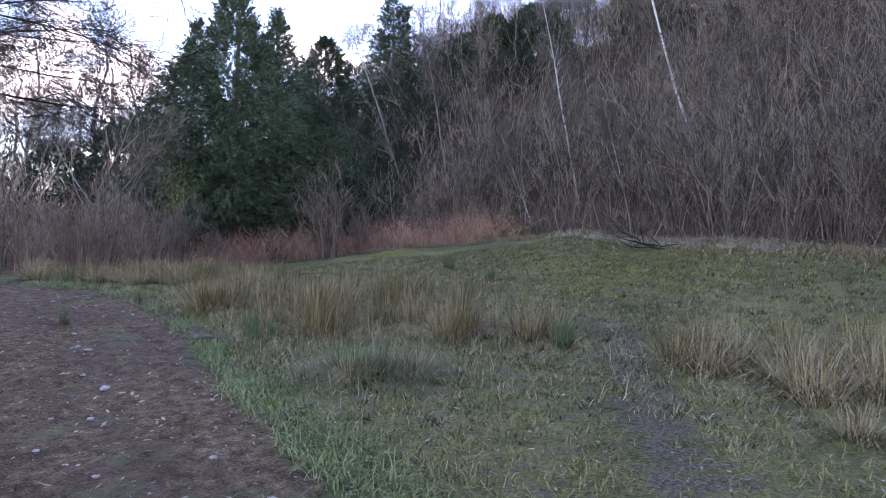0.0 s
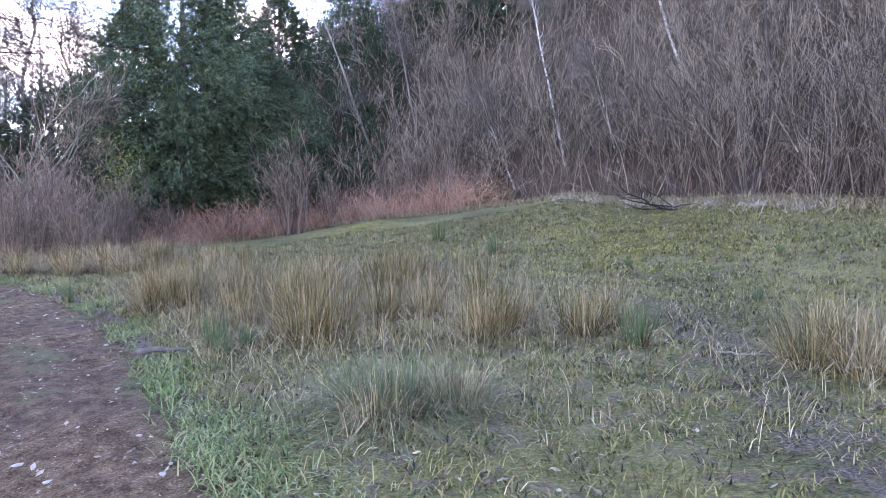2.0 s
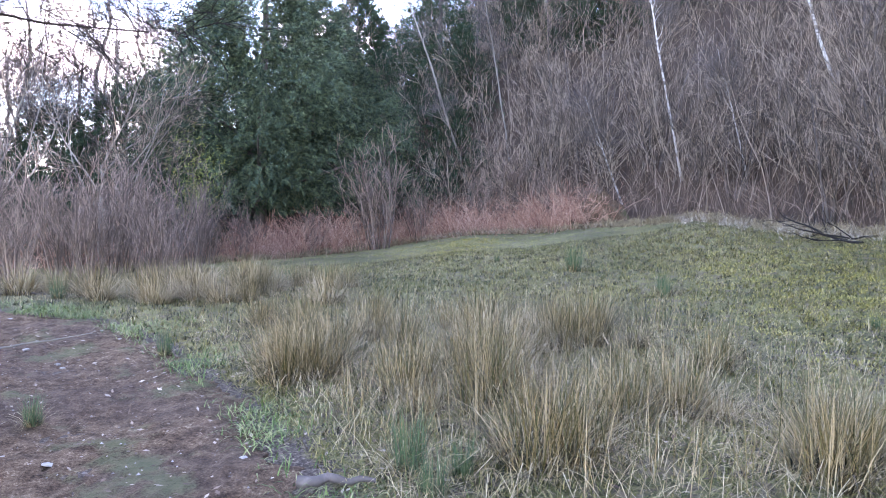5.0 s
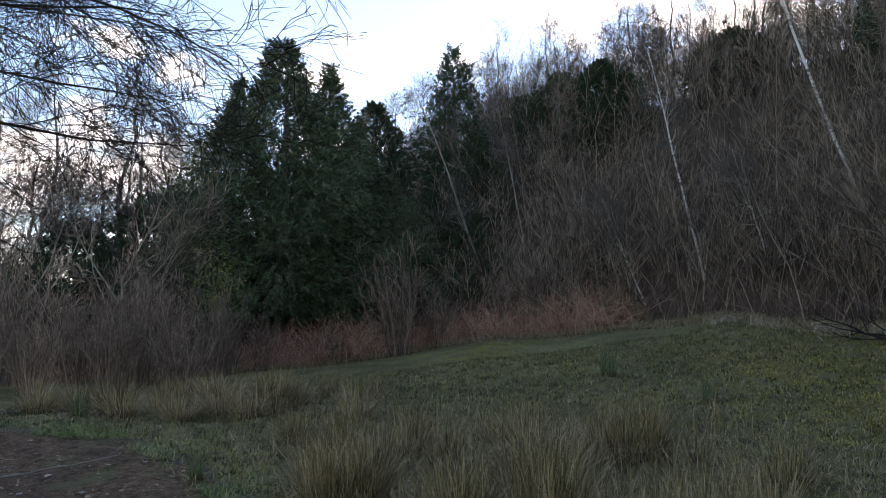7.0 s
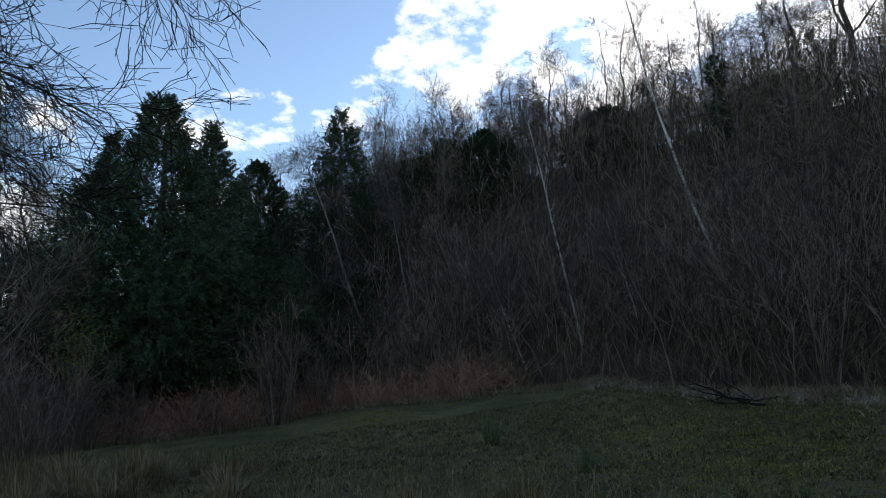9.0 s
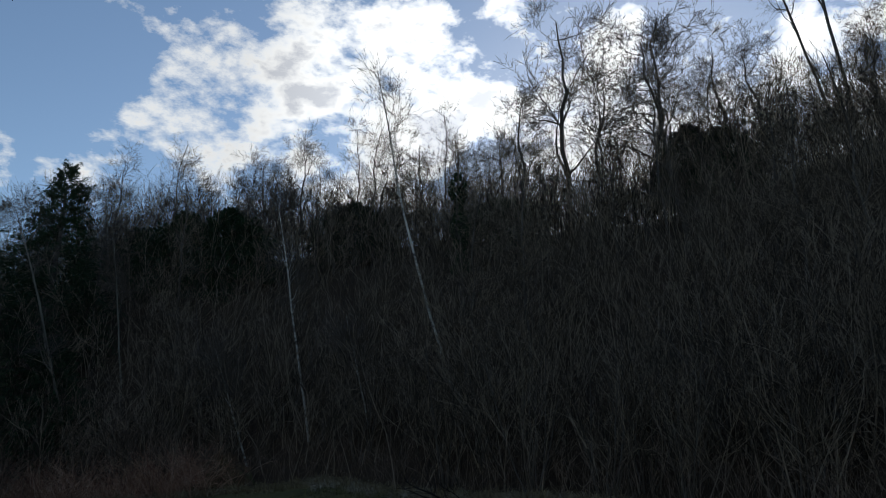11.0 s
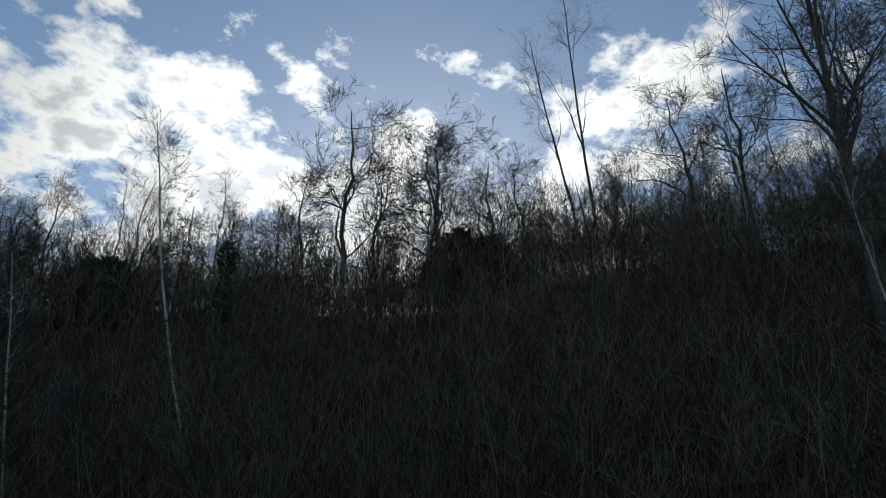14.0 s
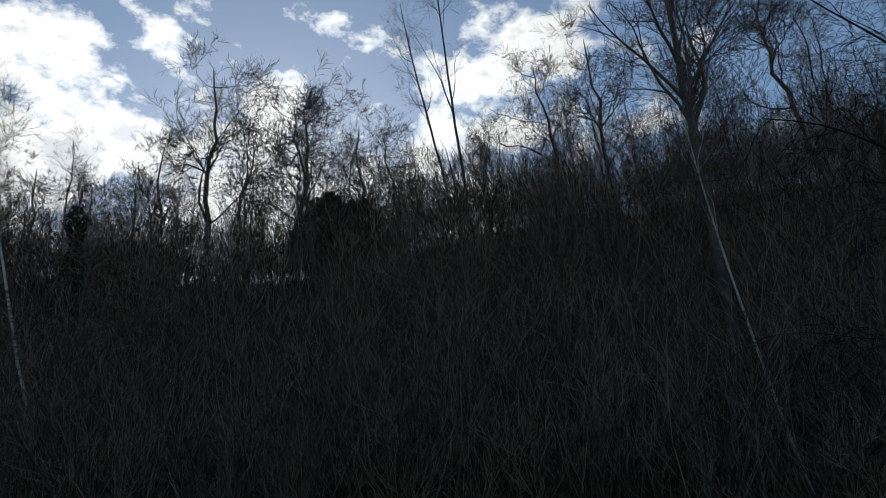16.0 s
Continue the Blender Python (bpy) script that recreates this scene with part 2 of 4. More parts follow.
# height of the meadow where it meets the wood, by bearing
RIM_AZ = (-60, -30, -22, -14, -9.5, -5, -1.5, 2, 8, 11, 17, 20, 26, 31, 36, 46, 60, 90)
RIM_Z = (0.5, 0.42, 0.46, 0.50, 0.60, 0.74, 0.95, 1.16, 1.28, 1.40, 1.58, 1.70, 1.50, 1.42, 1.48, 1.32, 1.2, 1.1)
def height(x, y):
    x, y = np.asarray(x, float), np.asarray(y, float)
    s, az = edge_dist(x, y)
    yy = np.clip(y, -6, 13)
    rim = np.interp(az, RIM_AZ, RIM_Z)
    reach = sm((np.hypot(x + 2.3, y - 4.6) - 7.5) / (np.interp(az, AZ, ER) - 8.0)) * sm((95 - np.abs(az)) / 30)
    z = 0.045 * yy
    z = z + (rim - z) * reach
    top = np.interp(az, (-30, 0, 20, 45, 70, 90, 180), (5, 14, 17.5, 18, 23, 25, 25))
    ramp = np.interp(az, (46, 58, 70), (0.8, 0.91, 0.89)) * (np.sqrt((s - 1.4) ** 2 + 0.8) + s - 1.4) / 2
    ramp = top * np.tanh(ramp / top) - 0.35 * (np.sqrt((s - 24) ** 2 + 4) + s - 24) / 2
    ramp = np.maximum(ramp, 0)
    z = z + ramp * sm((az + 28) / 34) * sm((165 - az) / 50)
    z = z + sm((s - 2) / 8) * (0.35 * np.sin(0.55 * x + 1.3 * np.sin(0.31 * y)) * np.sin(0.47 * y + 0.2 * x) + 0.25 * np.sin(1.3 * x + 0.9 * y) * np.sin(1.1 * y - 0.7 * x)) * (s < 60)
    return z + 0.016 * np.sin(1.7 * x + 0.6 * y) * np.sin(1.3 * y - 0.4 * x) + 0.015 * np.sin(5.1 * x + 1) * np.sin(4.3 * y)


PATH_RIGHT = ((2.6, -6), (1.6, -2), (0.9, 0.6), (0.3, 2.2), (-0.33, 3.64), (-0.94, 4.6), (-1.5, 5.6), (-1.94, 6.5), (-2.45, 7.55), (-3.5, 9.45), (-4.9, 11.3),
              (-6.0, 12.45), (-7.5, 12.9), (-10, 13.2), (-16, 13.6))
PATH_LEFT = ((-0.6, -6.5), (-1.5, -2.5), (-2.2, 0.3), (-2.9, 2.2), (-3.5, 3.6), (-4.0, 4.7), (-4.4, 5.7), (-4.8, 6.6), (-5.3, 7.6), (-6.2, 9.0), (-7.2, 9.9),
             (-8.2, 10.5), (-9.2, 10.8), (-11, 11.0), (-16, 11.2))
TRACK = ((1.35, 3.0), (1.45, 4.2), (1.65, 5.9), (1.95, 7.4), (2.2, 9.2), (1.6, 11.0))   # a trodden line through the turf


def resample(line, count):
    line = np.array(line, float)
    d = np.r_[0, np.cumsum(np.hypot(*np.diff(line, axis=0).T))]
    u = np.linspace(0, d[-1], count)
    return np.stack([np.interp(u, d, line[:, 0]), np.interp(u, d, line[:, 1])], -1)


RIGHT, LEFT = resample(PATH_RIGHT, 160), resample(PATH_LEFT, 160)
MIDDLE, HALF = (RIGHT + LEFT) / 2, np.hypot(*(RIGHT - LEFT).T) / 2
TRACK_LINE = resample(TRACK, 60)


def path_depth(x, y):
    """How far inside the path's edge a place lies (negative: outside)."""
    d = np.hypot(np.ravel(x)[:, None] - MIDDLE[:, 0], np.ravel(y)[:, None] - MIDDLE[:, 1])
    return (HALF[None] - d).max(1)


def track_dist(x, y):
    return np.hypot(np.ravel(x)[:, None] - TRACK_LINE[:, 0], np.ravel(y)[:, None] - TRACK_LINE[:, 1]).min(1)


# ---------------------------------------------------------------- mesh helpers
def mesh_of(name, verts, faces, mat, smooth=True):
    """A mesh from arrays: faces all quads or all triangles."""
    me = bpy.data.meshes.new(name)
    verts, faces = np.asarray(verts, np.float32), np.asarray(faces, np.int32)
    k = faces.shape[1]
    me.vertices.add(len(verts))
    me.vertices.foreach_set("co", verts.ravel())
    me.loops.add(faces.size)
    me.loops.foreach_set("vertex_index", faces.ravel())
    me.polygons.add(len(faces))
    me.polygons.foreach_set("loop_start", np.arange(0, faces.size, k, dtype=np.int32))
    me.polygons.foreach_set("loop_total", np.full(len(faces), k, np.int32))
    me.polygons.foreach_set("use_smooth", np.full(len(faces), smooth))
    me.update(calc_edges=True)
    me.materials.append(mat)
    return me


def joined(pieces):
    vs, fs, base = [], [], 0
    for v, f in pieces:
        vs.append(v)
        fs.append(f + base)
        base += len(v)
    return np.concatenate(vs), np.concatenate(fs)


def tubes(pts, rad, sides=3):
    """Round stems along many polylines at once: pts (B, n, 3), rad (B, n)."""
    b, n, _ = pts.shape
    tan = np.gradient(pts, axis=1)
    tan /= np.linalg.norm(tan, axis=2, keepdims=True) + 1e-9
    ref = np.where(np.abs(tan[:, :1, 2:3]) > 0.8, np.array([1.0, 0.3, 0.0]), np.array([0.1, 0.2, 1.0]))
    u = np.cross(tan, ref)
    u /= np.linalg.norm(u, axis=2, keepdims=True) + 1e-9
    v = np.cross(tan, u)
    a = np.arange(sides) * 2 * np.pi / sides
    ring = u[:, :, None] * np.cos(a)[:, None] + v[:, :, None] * np.sin(a)[:, None]
    verts = (pts[:, :, None] + ring * rad[:, :, None, None]).reshape(-1, 3)
    i = np.arange(b)[:, None, None] * n * sides + np.arange(n - 1)[:, None] * sides
    j, k = np.arange(sides), (np.arange(sides) + 1) % sides
    faces = np.stack([i + j, i + k, i + sides + k, i + sides + j], -1).reshape(-1, 4)
    return verts, faces


def unit(v):
    return v / (np.linalg.norm(v, axis=-1, keepdims=True) + 1e-9)


def grow(rng, parent, prad, count, s0, s1, length, spread, up, n, ratio, wobble=0.08, tip=0.25, taper=0.5, thin=0.0022):
    """Side shoots on many stems. spread: degrees off the parent's way; up: pull to the sky (or, below 0, droop)."""
    b, m, _ = parent.shape
    s = rng.uniform(s0, s1, (b, count))
    i = np.clip((s * (m - 1)).astype(int), 0, m - 2)
    f = (s * (m - 1) - i)[..., None]
    rows = np.arange(b)[:, None]
    start = parent[rows, i] * (1 - f) + parent[rows, i + 1] * f
    tan = unit(parent[rows, i + 1] - parent[rows, i])
    r0 = prad[rows, i] * (1 - f[..., 0]) + prad[rows, i + 1] * f[..., 0]
    rand = unit(rng.normal(size=(b, count, 3)))
    side = unit(rand - tan * (rand * tan).sum(-1, keepdims=True))
    ang = np.radians(rng.normal(spread, spread * 0.25, (b, count)))[..., None]
    way = unit(tan * np.cos(ang) + side * np.sin(ang))
    size = length * rng.uniform(0.55, 1.25, (b, count)) * (1 - taper * s)
    pts, here = [start], start
    step = (size / (n - 1))[..., None]
    for _ in range(n - 1):
        way = unit(way + np.array([0, 0, up / (n - 1)]) + rng.normal(size=way.shape) * wobble)
        here = here + way * step
        pts.append(here)
    pts = np.stack(pts, 2).reshape(b * count, n, 3)
    r = np.minimum(r0 * 0.85, r0 * ratio * rng.uniform(0.7, 1.3, r0.shape)).reshape(-1, 1)
    return pts, np.maximum(r * np.linspace(1, tip, n), thin)


def stem(rng, height_, n, r0, lean=(0.0, 0.0), wobble=0.03, tip=0.15, bend=1.3):
    t = np.linspace(0, 1, n)
    p = np.zeros((1, n, 3))
    p[0, :, 2] = t * height_
    p[0, :, 0] = lean[0] * height_ * t ** bend
    p[0, :, 1] = lean[1] * height_ * t ** bend
    jit = np.cumsum(rng.normal(size=(n, 2)) * wobble * height_ / n ** 0.5, axis=0)
    p[0, 1:, :2] += jit[1:] - jit[1] * (1 - t[1:, None])
    return p, (r0 * (1 - t) ** 0.8 + r0 * tip * t + 0.004)[None]


def blades(rng, base, length, lean, width, n=3, flop=0.5, dirs=None):
    """Narrow leaves that rise from base points (B, 3), bend over and end in a tip."""
    b = len(base)
    az = rng.uniform(0, 2 * np.pi, b) if dirs is None else dirs
    out = np.stack([np.cos(az), np.sin(az), 0 * az], -1)
    t = np.linspace(0, 1, n + 1)
    lean = np.broadcast_to(lean, (b,))[:, None]
    horiz = length[:, None] * (lean * t + flop * lean * t ** 2.5)
    vert = length[:, None] * t * np.sqrt(np.maximum(0.05, 1 - (lean * (0.4 + flop * t ** 2)) ** 2)) 
    mid = base[:, None] + out[:, None] * horiz[..., None] + np.array([0, 0, 1.0]) * vert[..., None]
    across = np.stack([-np.sin(az), np.cos(az), 0 * az], -1) * np.broadcast_to(width, (b,))[:, None]
    w_ = (1 - 0.55 * t)[None, :-1, None]
    left, right = mid[:, :-1] + across[:, None] * w_, mid[:, :-1] - across[:, None] * w_
    verts = np.concatenate([np.stack([left, right], 2).reshape(b, -1, 3), mid[:, -1:]], 1)
    per = 2 * n + 1
    tris = []
    for k in range(n - 1):
        tris += [(2 * k, 2 * k + 1, 2 * k + 3), (2 * k, 2 * k + 3, 2 * k + 2)]
    tris.append((2 * n - 2, 2 * n - 1, 2 * n))
    faces = (np.array(tris)[None] + np.arange(b)[:, None, None] * per).reshape(-1, 3)
    return verts.reshape(-1, 3), faces


def leaves(rng, at, size, flat=0.6, droop=0.0, slim=0.42):
    """Small kite-shaped leaves, two triangles each, tilted at random round the given places."""
    b = len(at)
    nrm = unit(rng.normal(size=(b, 3)) + np.array([0, 0, flat * 2]))
    a = unit(np.cross(nrm, rng.normal(size=(b, 3)))) + np.array([0, 0, -droop])
    c = unit(np.cross(nrm, a))
    s = (size * rng.uniform(0.6, 1.4, b))[:, None]
    v = np.stack([at - a * s, at + c * s * slim, at + a * s, at - c * s * slim], 1).reshape(-1, 3)
    f = np.arange(b * 4).reshape(-1, 4)
    return v, f


def on_land(xy, sink=0.0):
    xy = np.asarray(xy, float)
    return np.column_stack([xy, height(xy[:, 0], xy[:, 1]) - sink])


def part(name, me, parent, label=""):
    ob = new(name, me)
    ob.parent = parent
    if label:
        tagged(ob, label)
    return ob


def thing(name, label, category, group=""):
    return tagged(new(name), label, category, group)


def lay(ob, x, y, turn=0.0, size=1.0, sink=0.05, tilt=0.0):
    """Stand a thing on the land."""
    ob.matrix_basis = pose(x, y, float(height(x, y)) - sink, tilt, 0, turn) @ Matrix.Scale(size, 4)
    return ob


def again(ob, x, y, turn=0.0, size=1.0, sink=0.05, tilt=0.0):
    return copy_thing(ob, pose(x, y, float(height(x, y)) - sink, tilt, 0, turn) @ Matrix.Scale(size / ob.scale[0], 4))


# ---------------------------------------------------------------- ground sheet
def grid_axis(fine_lo, fine_hi, step, far):
    a = np.arange(fine_lo, fine_hi + step / 2, step)
    g = [step]
    while sum(g) < far:
        g.append(g[-1] * 1.25)
    c = np.cumsum(g)
    return np.r_[(fine_lo - c)[::-1], a, fine_hi + c]


gx, gy = grid_axis(-12, 12, 0.16, 1500), grid_axis(-4, 27, 0.16, 1500)
X, Y = np.meshgrid(gx, gy)
nx, ny = len(gx), len(gy)
rng = np.random.default_rng(3)
Z = height(X, Y) + rng.normal(size=X.shape) * 0.010 * (edge_dist(X, Y)[0] < 3)
inside = path_depth(X, Y).reshape(X.shape)
Z = Z - 0.05 * sm((inside + 0.1) / 0.35)
idx = np.arange(nx * ny).reshape(ny, nx)
quads = np.stack([idx[:-1, :-1], idx[:-1, 1:], idx[1:, 1:], idx[1:, :-1]], -1).reshape(-1, 4)
me = mesh_of("ground", np.stack([X, Y, Z], -1).reshape(-1, 3), quads, GROUND)
edge_s, edge_az = edge_dist(X, Y)
for key, val in (("wood", sm((edge_s + 0.3) / 1.6) * ((edge_az > -60) & (edge_az < 150))),
                 ("mud", np.maximum(sm((inside + 0.35) / 0.5), 0.55 * sm(1.25 - track_dist(X, Y).reshape(X.shape) / 0.5)))):
    at = me.attributes.new(key, "FLOAT", "POINT")
    at.data.foreach_set("value", val.astype(np.float32).ravel())
tagged(new("ground", me), "grazed turf meadow rising into a wooded bank", "ground", kind="structure")

cols = 60
t = np.linspace(-0.04, 1.04, cols)
long = 400
PR, PL = resample(PATH_RIGHT, long), resample(PATH_LEFT, long)
P = PR[:, None] * (1 - t)[None, :, None] + PL[:, None] * t[None, :, None]
P[:, :6] += (rng.normal(size=(long, 1, 2)) * 0.06 + 0.07 * np.sin(np.arange(long) * 0.67 + 1)[:, None, None] + 0.10 * np.sin(np.arange(long) * 0.21)[:, None, None]) * np.linspace(1, 0, 6)[None, :, None]
edge_in = np.minimum(np.arange(cols), cols - 1 - np.arange(cols)) / 6.0
rough = rng.normal(size=(long, cols)) * 0.007 + 0.012 * np.sin(P[..., 0] * 5 + 2 * np.sin(P[..., 1] * 2)) * np.sin(P[..., 1] * 4.1)
PZ = height(P[..., 0], P[..., 1]) - 0.03 + 0.018 * np.minimum(1, edge_in) + rough - 0.06 * (edge_in == 0) - 0.02 * np.exp(-((t - 0.42) / 0.12) ** 2)
idx = np.arange(long * cols).reshape(long, cols)
quads = np.stack([idx[:-1, :-1], idx[:-1, 1:], idx[1:, 1:], idx[1:, :-1]], -1).reshape(-1, 4)
tagged(new("path", mesh_of("path", np.concatenate([P, PZ[..., None]], -1).reshape(-1, 3), quads[:, ::-1], PATH)),
       "worn brown earth footpath with small stones", "path", kind="structure")


# ---------------------------------------------------------------- kinds of plants
def bare_tree(rng, name, label, tall, r0, bark, twig, lean=(0, 0), limbs=16, limb_len=0.33, spread=48, up=0.5, low=0.3, droop=0.0,
              wobble=0.03, sub=6, fine=6, group="", twig_len=0.7, gnarl=0.13, bend=1.3, thin=0.0042):
    """A leafless tree: trunk, limbs, twigs."""
    ob = thing(name, label, "tree", group)
    tr, rr = stem(rng, tall, 12, r0, lean, wobble, 0.15, bend)
    part("trunk", mesh_of("trunk", *tubes(tr, rr, 7), bark), ob)
    l1, q1 = grow(rng, tr, rr, limbs, low, 0.97, tall * limb_len, spread, up, 8, 0.5, gnarl, 0.2)
    l2, q2 = grow(rng, l1, q1, sub, 0.2, 0.95, tall * limb_len * 0.42, 50, up * 0.6 + droop * 0.5, 5, 0.5, gnarl * 1.3, 0.3)
    order = np.argsort(-q1[:, 0])
    for k in order[:9]:
        part("limb", mesh_of("limb", *tubes(l1[k:k + 1], q1[k:k + 1], 5), bark), ob)
    rest = order[9:]
    l3, q3 = grow(rng, l2, q2, fine, 0.15, 1.0, twig_len, 48, 0.15 + droop, 4, 0.6, 0.16, 0.4, 0.3, thin)
    l4, q4 = grow(rng, l3, q3, 2, 0.2, 0.95, twig_len * 0.55, 38, 0.1 + droop, 2, 0.8, 0.1, 0.5, 0.3, thin * 0.8)
    crown = part("crown", mesh_of("crown", *joined([tubes(l1[rest], q1[rest], 4), tubes(l2, q2), tubes(l3, q3), tubes(l4, q4)]), twig), ob)
    tagged(crown, kind="stuff")
    return ob


def shrub(rng, name, label, tall, stems, twig, bark, spread=22, up=0.35, side=7, fine=3, group="", category="bush"):
    """Many stems from one stool."""
    ob = thing(name, label, category, group)
    az = rng.uniform(0, 2 * np.pi, stems)
    out = np.radians(rng.uniform(2, spread, stems))
    way = np.stack([np.cos(az) * np.sin(out), np.sin(az) * np.sin(out), np.cos(out)], -1)
    n = 7
    pts = [np.stack([np.cos(az), np.sin(az), 0 * az], -1) * rng.uniform(0.02, 0.3, stems)[:, None]]
    size = (tall * rng.uniform(0.6, 1.1, stems) / (n - 1))[:, None]
    for _ in range(n - 1):
        way = unit(way + np.array([0, 0, up / n]) + rng.normal(size=way.shape) * 0.09)
        pts.append(pts[-1] + way * size)
    p = np.stack(pts, 1)
    r = (tall * 0.0055 * rng.uniform(0.6, 1.3, stems))[:, None] * np.linspace(1, 0.3, n)
    for k in range(min(stems, 8)):
        part("stem", mesh_of("stem", *tubes(p[k:k + 1], r[k:k + 1], 4), bark), ob)
    a, ra = grow(rng, p, r, side, 0.2, 0.98, tall * 0.28, 36, 0.4, 4, 0.6, 0.14, 0.4, 0.5, 0.005)
    b, rb = grow(rng, a, ra, fine, 0.2, 1.0, tall * 0.14, 34, 0.2, 3, 0.8, 0.12, 0.5, 0.3, 0.004)
    rest = [tubes(p[8:], r[8:])] if stems > 8 else []
    tagged(part("crown", mesh_of("crown", *joined(rest + [tubes(a, ra), tubes(b, rb)]), twig), ob), kind="stuff")
    return ob


def rush_clump(rng, name, label, tall, count, mat, radius=0.16, lean=0.35, width=0.003, group="", category="grass tussock"):
    ob = thing(name, label, category, group)
    rr = radius * np.sqrt(rng.uniform(0, 1, count))
    az = rng.uniform(0, 2 * np.pi, count)
    base = np.stack([rr * np.cos(az), rr * np.sin(az), 0 * az - 0.02], -1)
    v, f = blades(rng, base, tall * rng.uniform(0.5, 1.1, count), np.abs(rng.normal(lean * 0.7, lean * 0.5, count)), width, 3, 0.6, az + rng.normal(size=count) * 0.7)
    tagged(part("tuft", mesh_of("tuft", v, f, mat), ob), kind="stuff")
    # short dark blades: their colour stands in for shade between the stems
    k = count // 2
    az = rng.uniform(0, 2 * np.pi, k)
    base = np.stack([radius * np.sqrt(rng.uniform(0, 1, k)) * np.cos(az), radius * np.sqrt(rng.uniform(0, 1, k)) * np.sin(az), 0 * az - 0.02], -1)
    v, f = blades(rng, base, tall * rng.uniform(0.12, 0.34, k), np.abs(rng.normal(0.5, 0.3, k)).clip(0, 1), width * 2.6, 2, 0.6)
    tagged(part("stool", mesh_of("stool", v, f, CLOD_SHADE), ob, "short dark blades at its base in place of shade"), kind="stuff")
    k = max(12, count // 3)
    az = rng.uniform(0, 2 * np.pi, k)
    base = np.stack([radius * 0.9 * np.cos(az), radius * 0.9 * np.sin(az), 0 * az - 0.02], -1)
    v, f = blades(rng, base, tall * rng.uniform(0.3, 0.7, k), np.abs(rng.normal(0.75, 0.2, k)).clip(0, 1.0), width * 1.4, 3, 0.9, az)
    tagged(part("thatch", mesh_of("thatch", v, f, STRAW), ob, "bleached dead blades round its foot"), kind="stuff")
    return ob


# ---------------------------------------------------------------- woodland edge
def polar(az, dist):
    return -2.3 + dist * np.sin(np.radians(az)), 4.6 + dist * np.cos(np.radians(az))


def edge_at(az, s):
    return polar(az, np.interp(az, AZ, ER) + s)


rng = np.random.default_rng(11)
N = 4200
baz = rng.uniform(-36, 116, N)
bs = np.where(rng.uniform(0, 1, N) < 0.62, 0.5 + 18 * rng.uniform(0, 1, N), rng.uniform(17, 24.5, N))
bx, by = edge_at(baz, bs)
keep = ~((baz < -3) & (bs < 7))
bx, by, bs = bx[keep], by[keep], bs[keep]
N = len(bx)
tall = rng.uniform(2.4, 5.6, N) * np.clip(0.65 + bs * 0.05, 0, 1.0)
n = 6
az = rng.uniform(0, 2 * np.pi, N)
way = unit(np.stack([np.cos(az) * 0.3, np.sin(az) * 0.3, 1 + 0 * az], -1))
pts = [on_land(np.column_stack([bx, by]), 0.05)]
for _ in range(n - 1):
    way = unit(way + rng.normal(size=way.shape) * 0.14 + np.array([0, 0, 0.08]))
    pts.append(pts[-1] + way * (tall / (n - 1))[:, None])
bp = np.stack(pts, 1)
br = rng.uniform(0.008, 0.024, N)[:, None] * np.linspace(1, 0.3, n)
b1, r1 = grow(rng, bp, br, 9, 0.12, 0.98, 1.7, 38, 0.5, 4, 0.6, 0.2, 0.5)
b2, r2 = grow(rng, b1, r1, 4, 0.2, 1.0, 0.7, 38, 0.25, 2, 0.8, 0.12, 0.6, 0.3)
tagged(new("brushwood", mesh_of("brushwood", *joined([tubes(bp, br), tubes(b1, np.maximum(r1, 0.0062)), tubes(b2, np.maximum(r2, 0.005))]), TWIG)),
       "dense leafless brown thicket on the wooded bank", "thicket", kind="stuff")


def scrub(name, label, bearings, depths, tall, count, mat, spread, thick):
    """Low close-set stems, each with a bend and two side twigs."""
    a_, s_ = rng.uniform(*bearings, count), rng.uniform(*depths, count)
    x_, y_ = edge_at(a_, s_)
    base = on_land(np.column_stack([x_, y_]), 0.04)
    turn = rng.uniform(0, 2 * np.pi, count)
    out = np.stack([np.cos(turn), np.sin(turn), 0 * turn], -1) * np.abs(rng.normal(0, spread, count))[:, None]
    size = (tall * rng.uniform(0.5, 1.2, count))[:, None]
    up_ = np.array([0, 0, 1.0])
    p_ = np.stack([base, base + (out * 0.35 + up_ * 0.5) * size + rng.normal(size=base.shape) * 0.06, base + (out + up_) * size], 1)
    r_ = np.full((count, 3), thick) * np.array([1, 0.8, 0.45])
    t1, q1_ = grow(rng, p_, r_, 3, 0.25, 0.95, tall * 0.4, 42, 0.3, 2, 0.8, 0.1, 0.5, 0.5, thick * 0.45)
    return tagged(new(name, mesh_of(name, *joined([tubes(p_, r_), tubes(t1, q1_)]), mat)), label, "thicket", kind="stuff")


scrub("ridge_scrub", "close leafless scrub along the crest of the bank", (-30, 114), (15.5, 27), 2.8, 8000, TWIG, 0.45, 0.012)
scrub("edge_scrub", "low pale suckers at the foot of the thicket", (-6, 112), (-0.1, 3.5), 1.1, 2600, PALE_TWIG, 0.75, 0.0055)

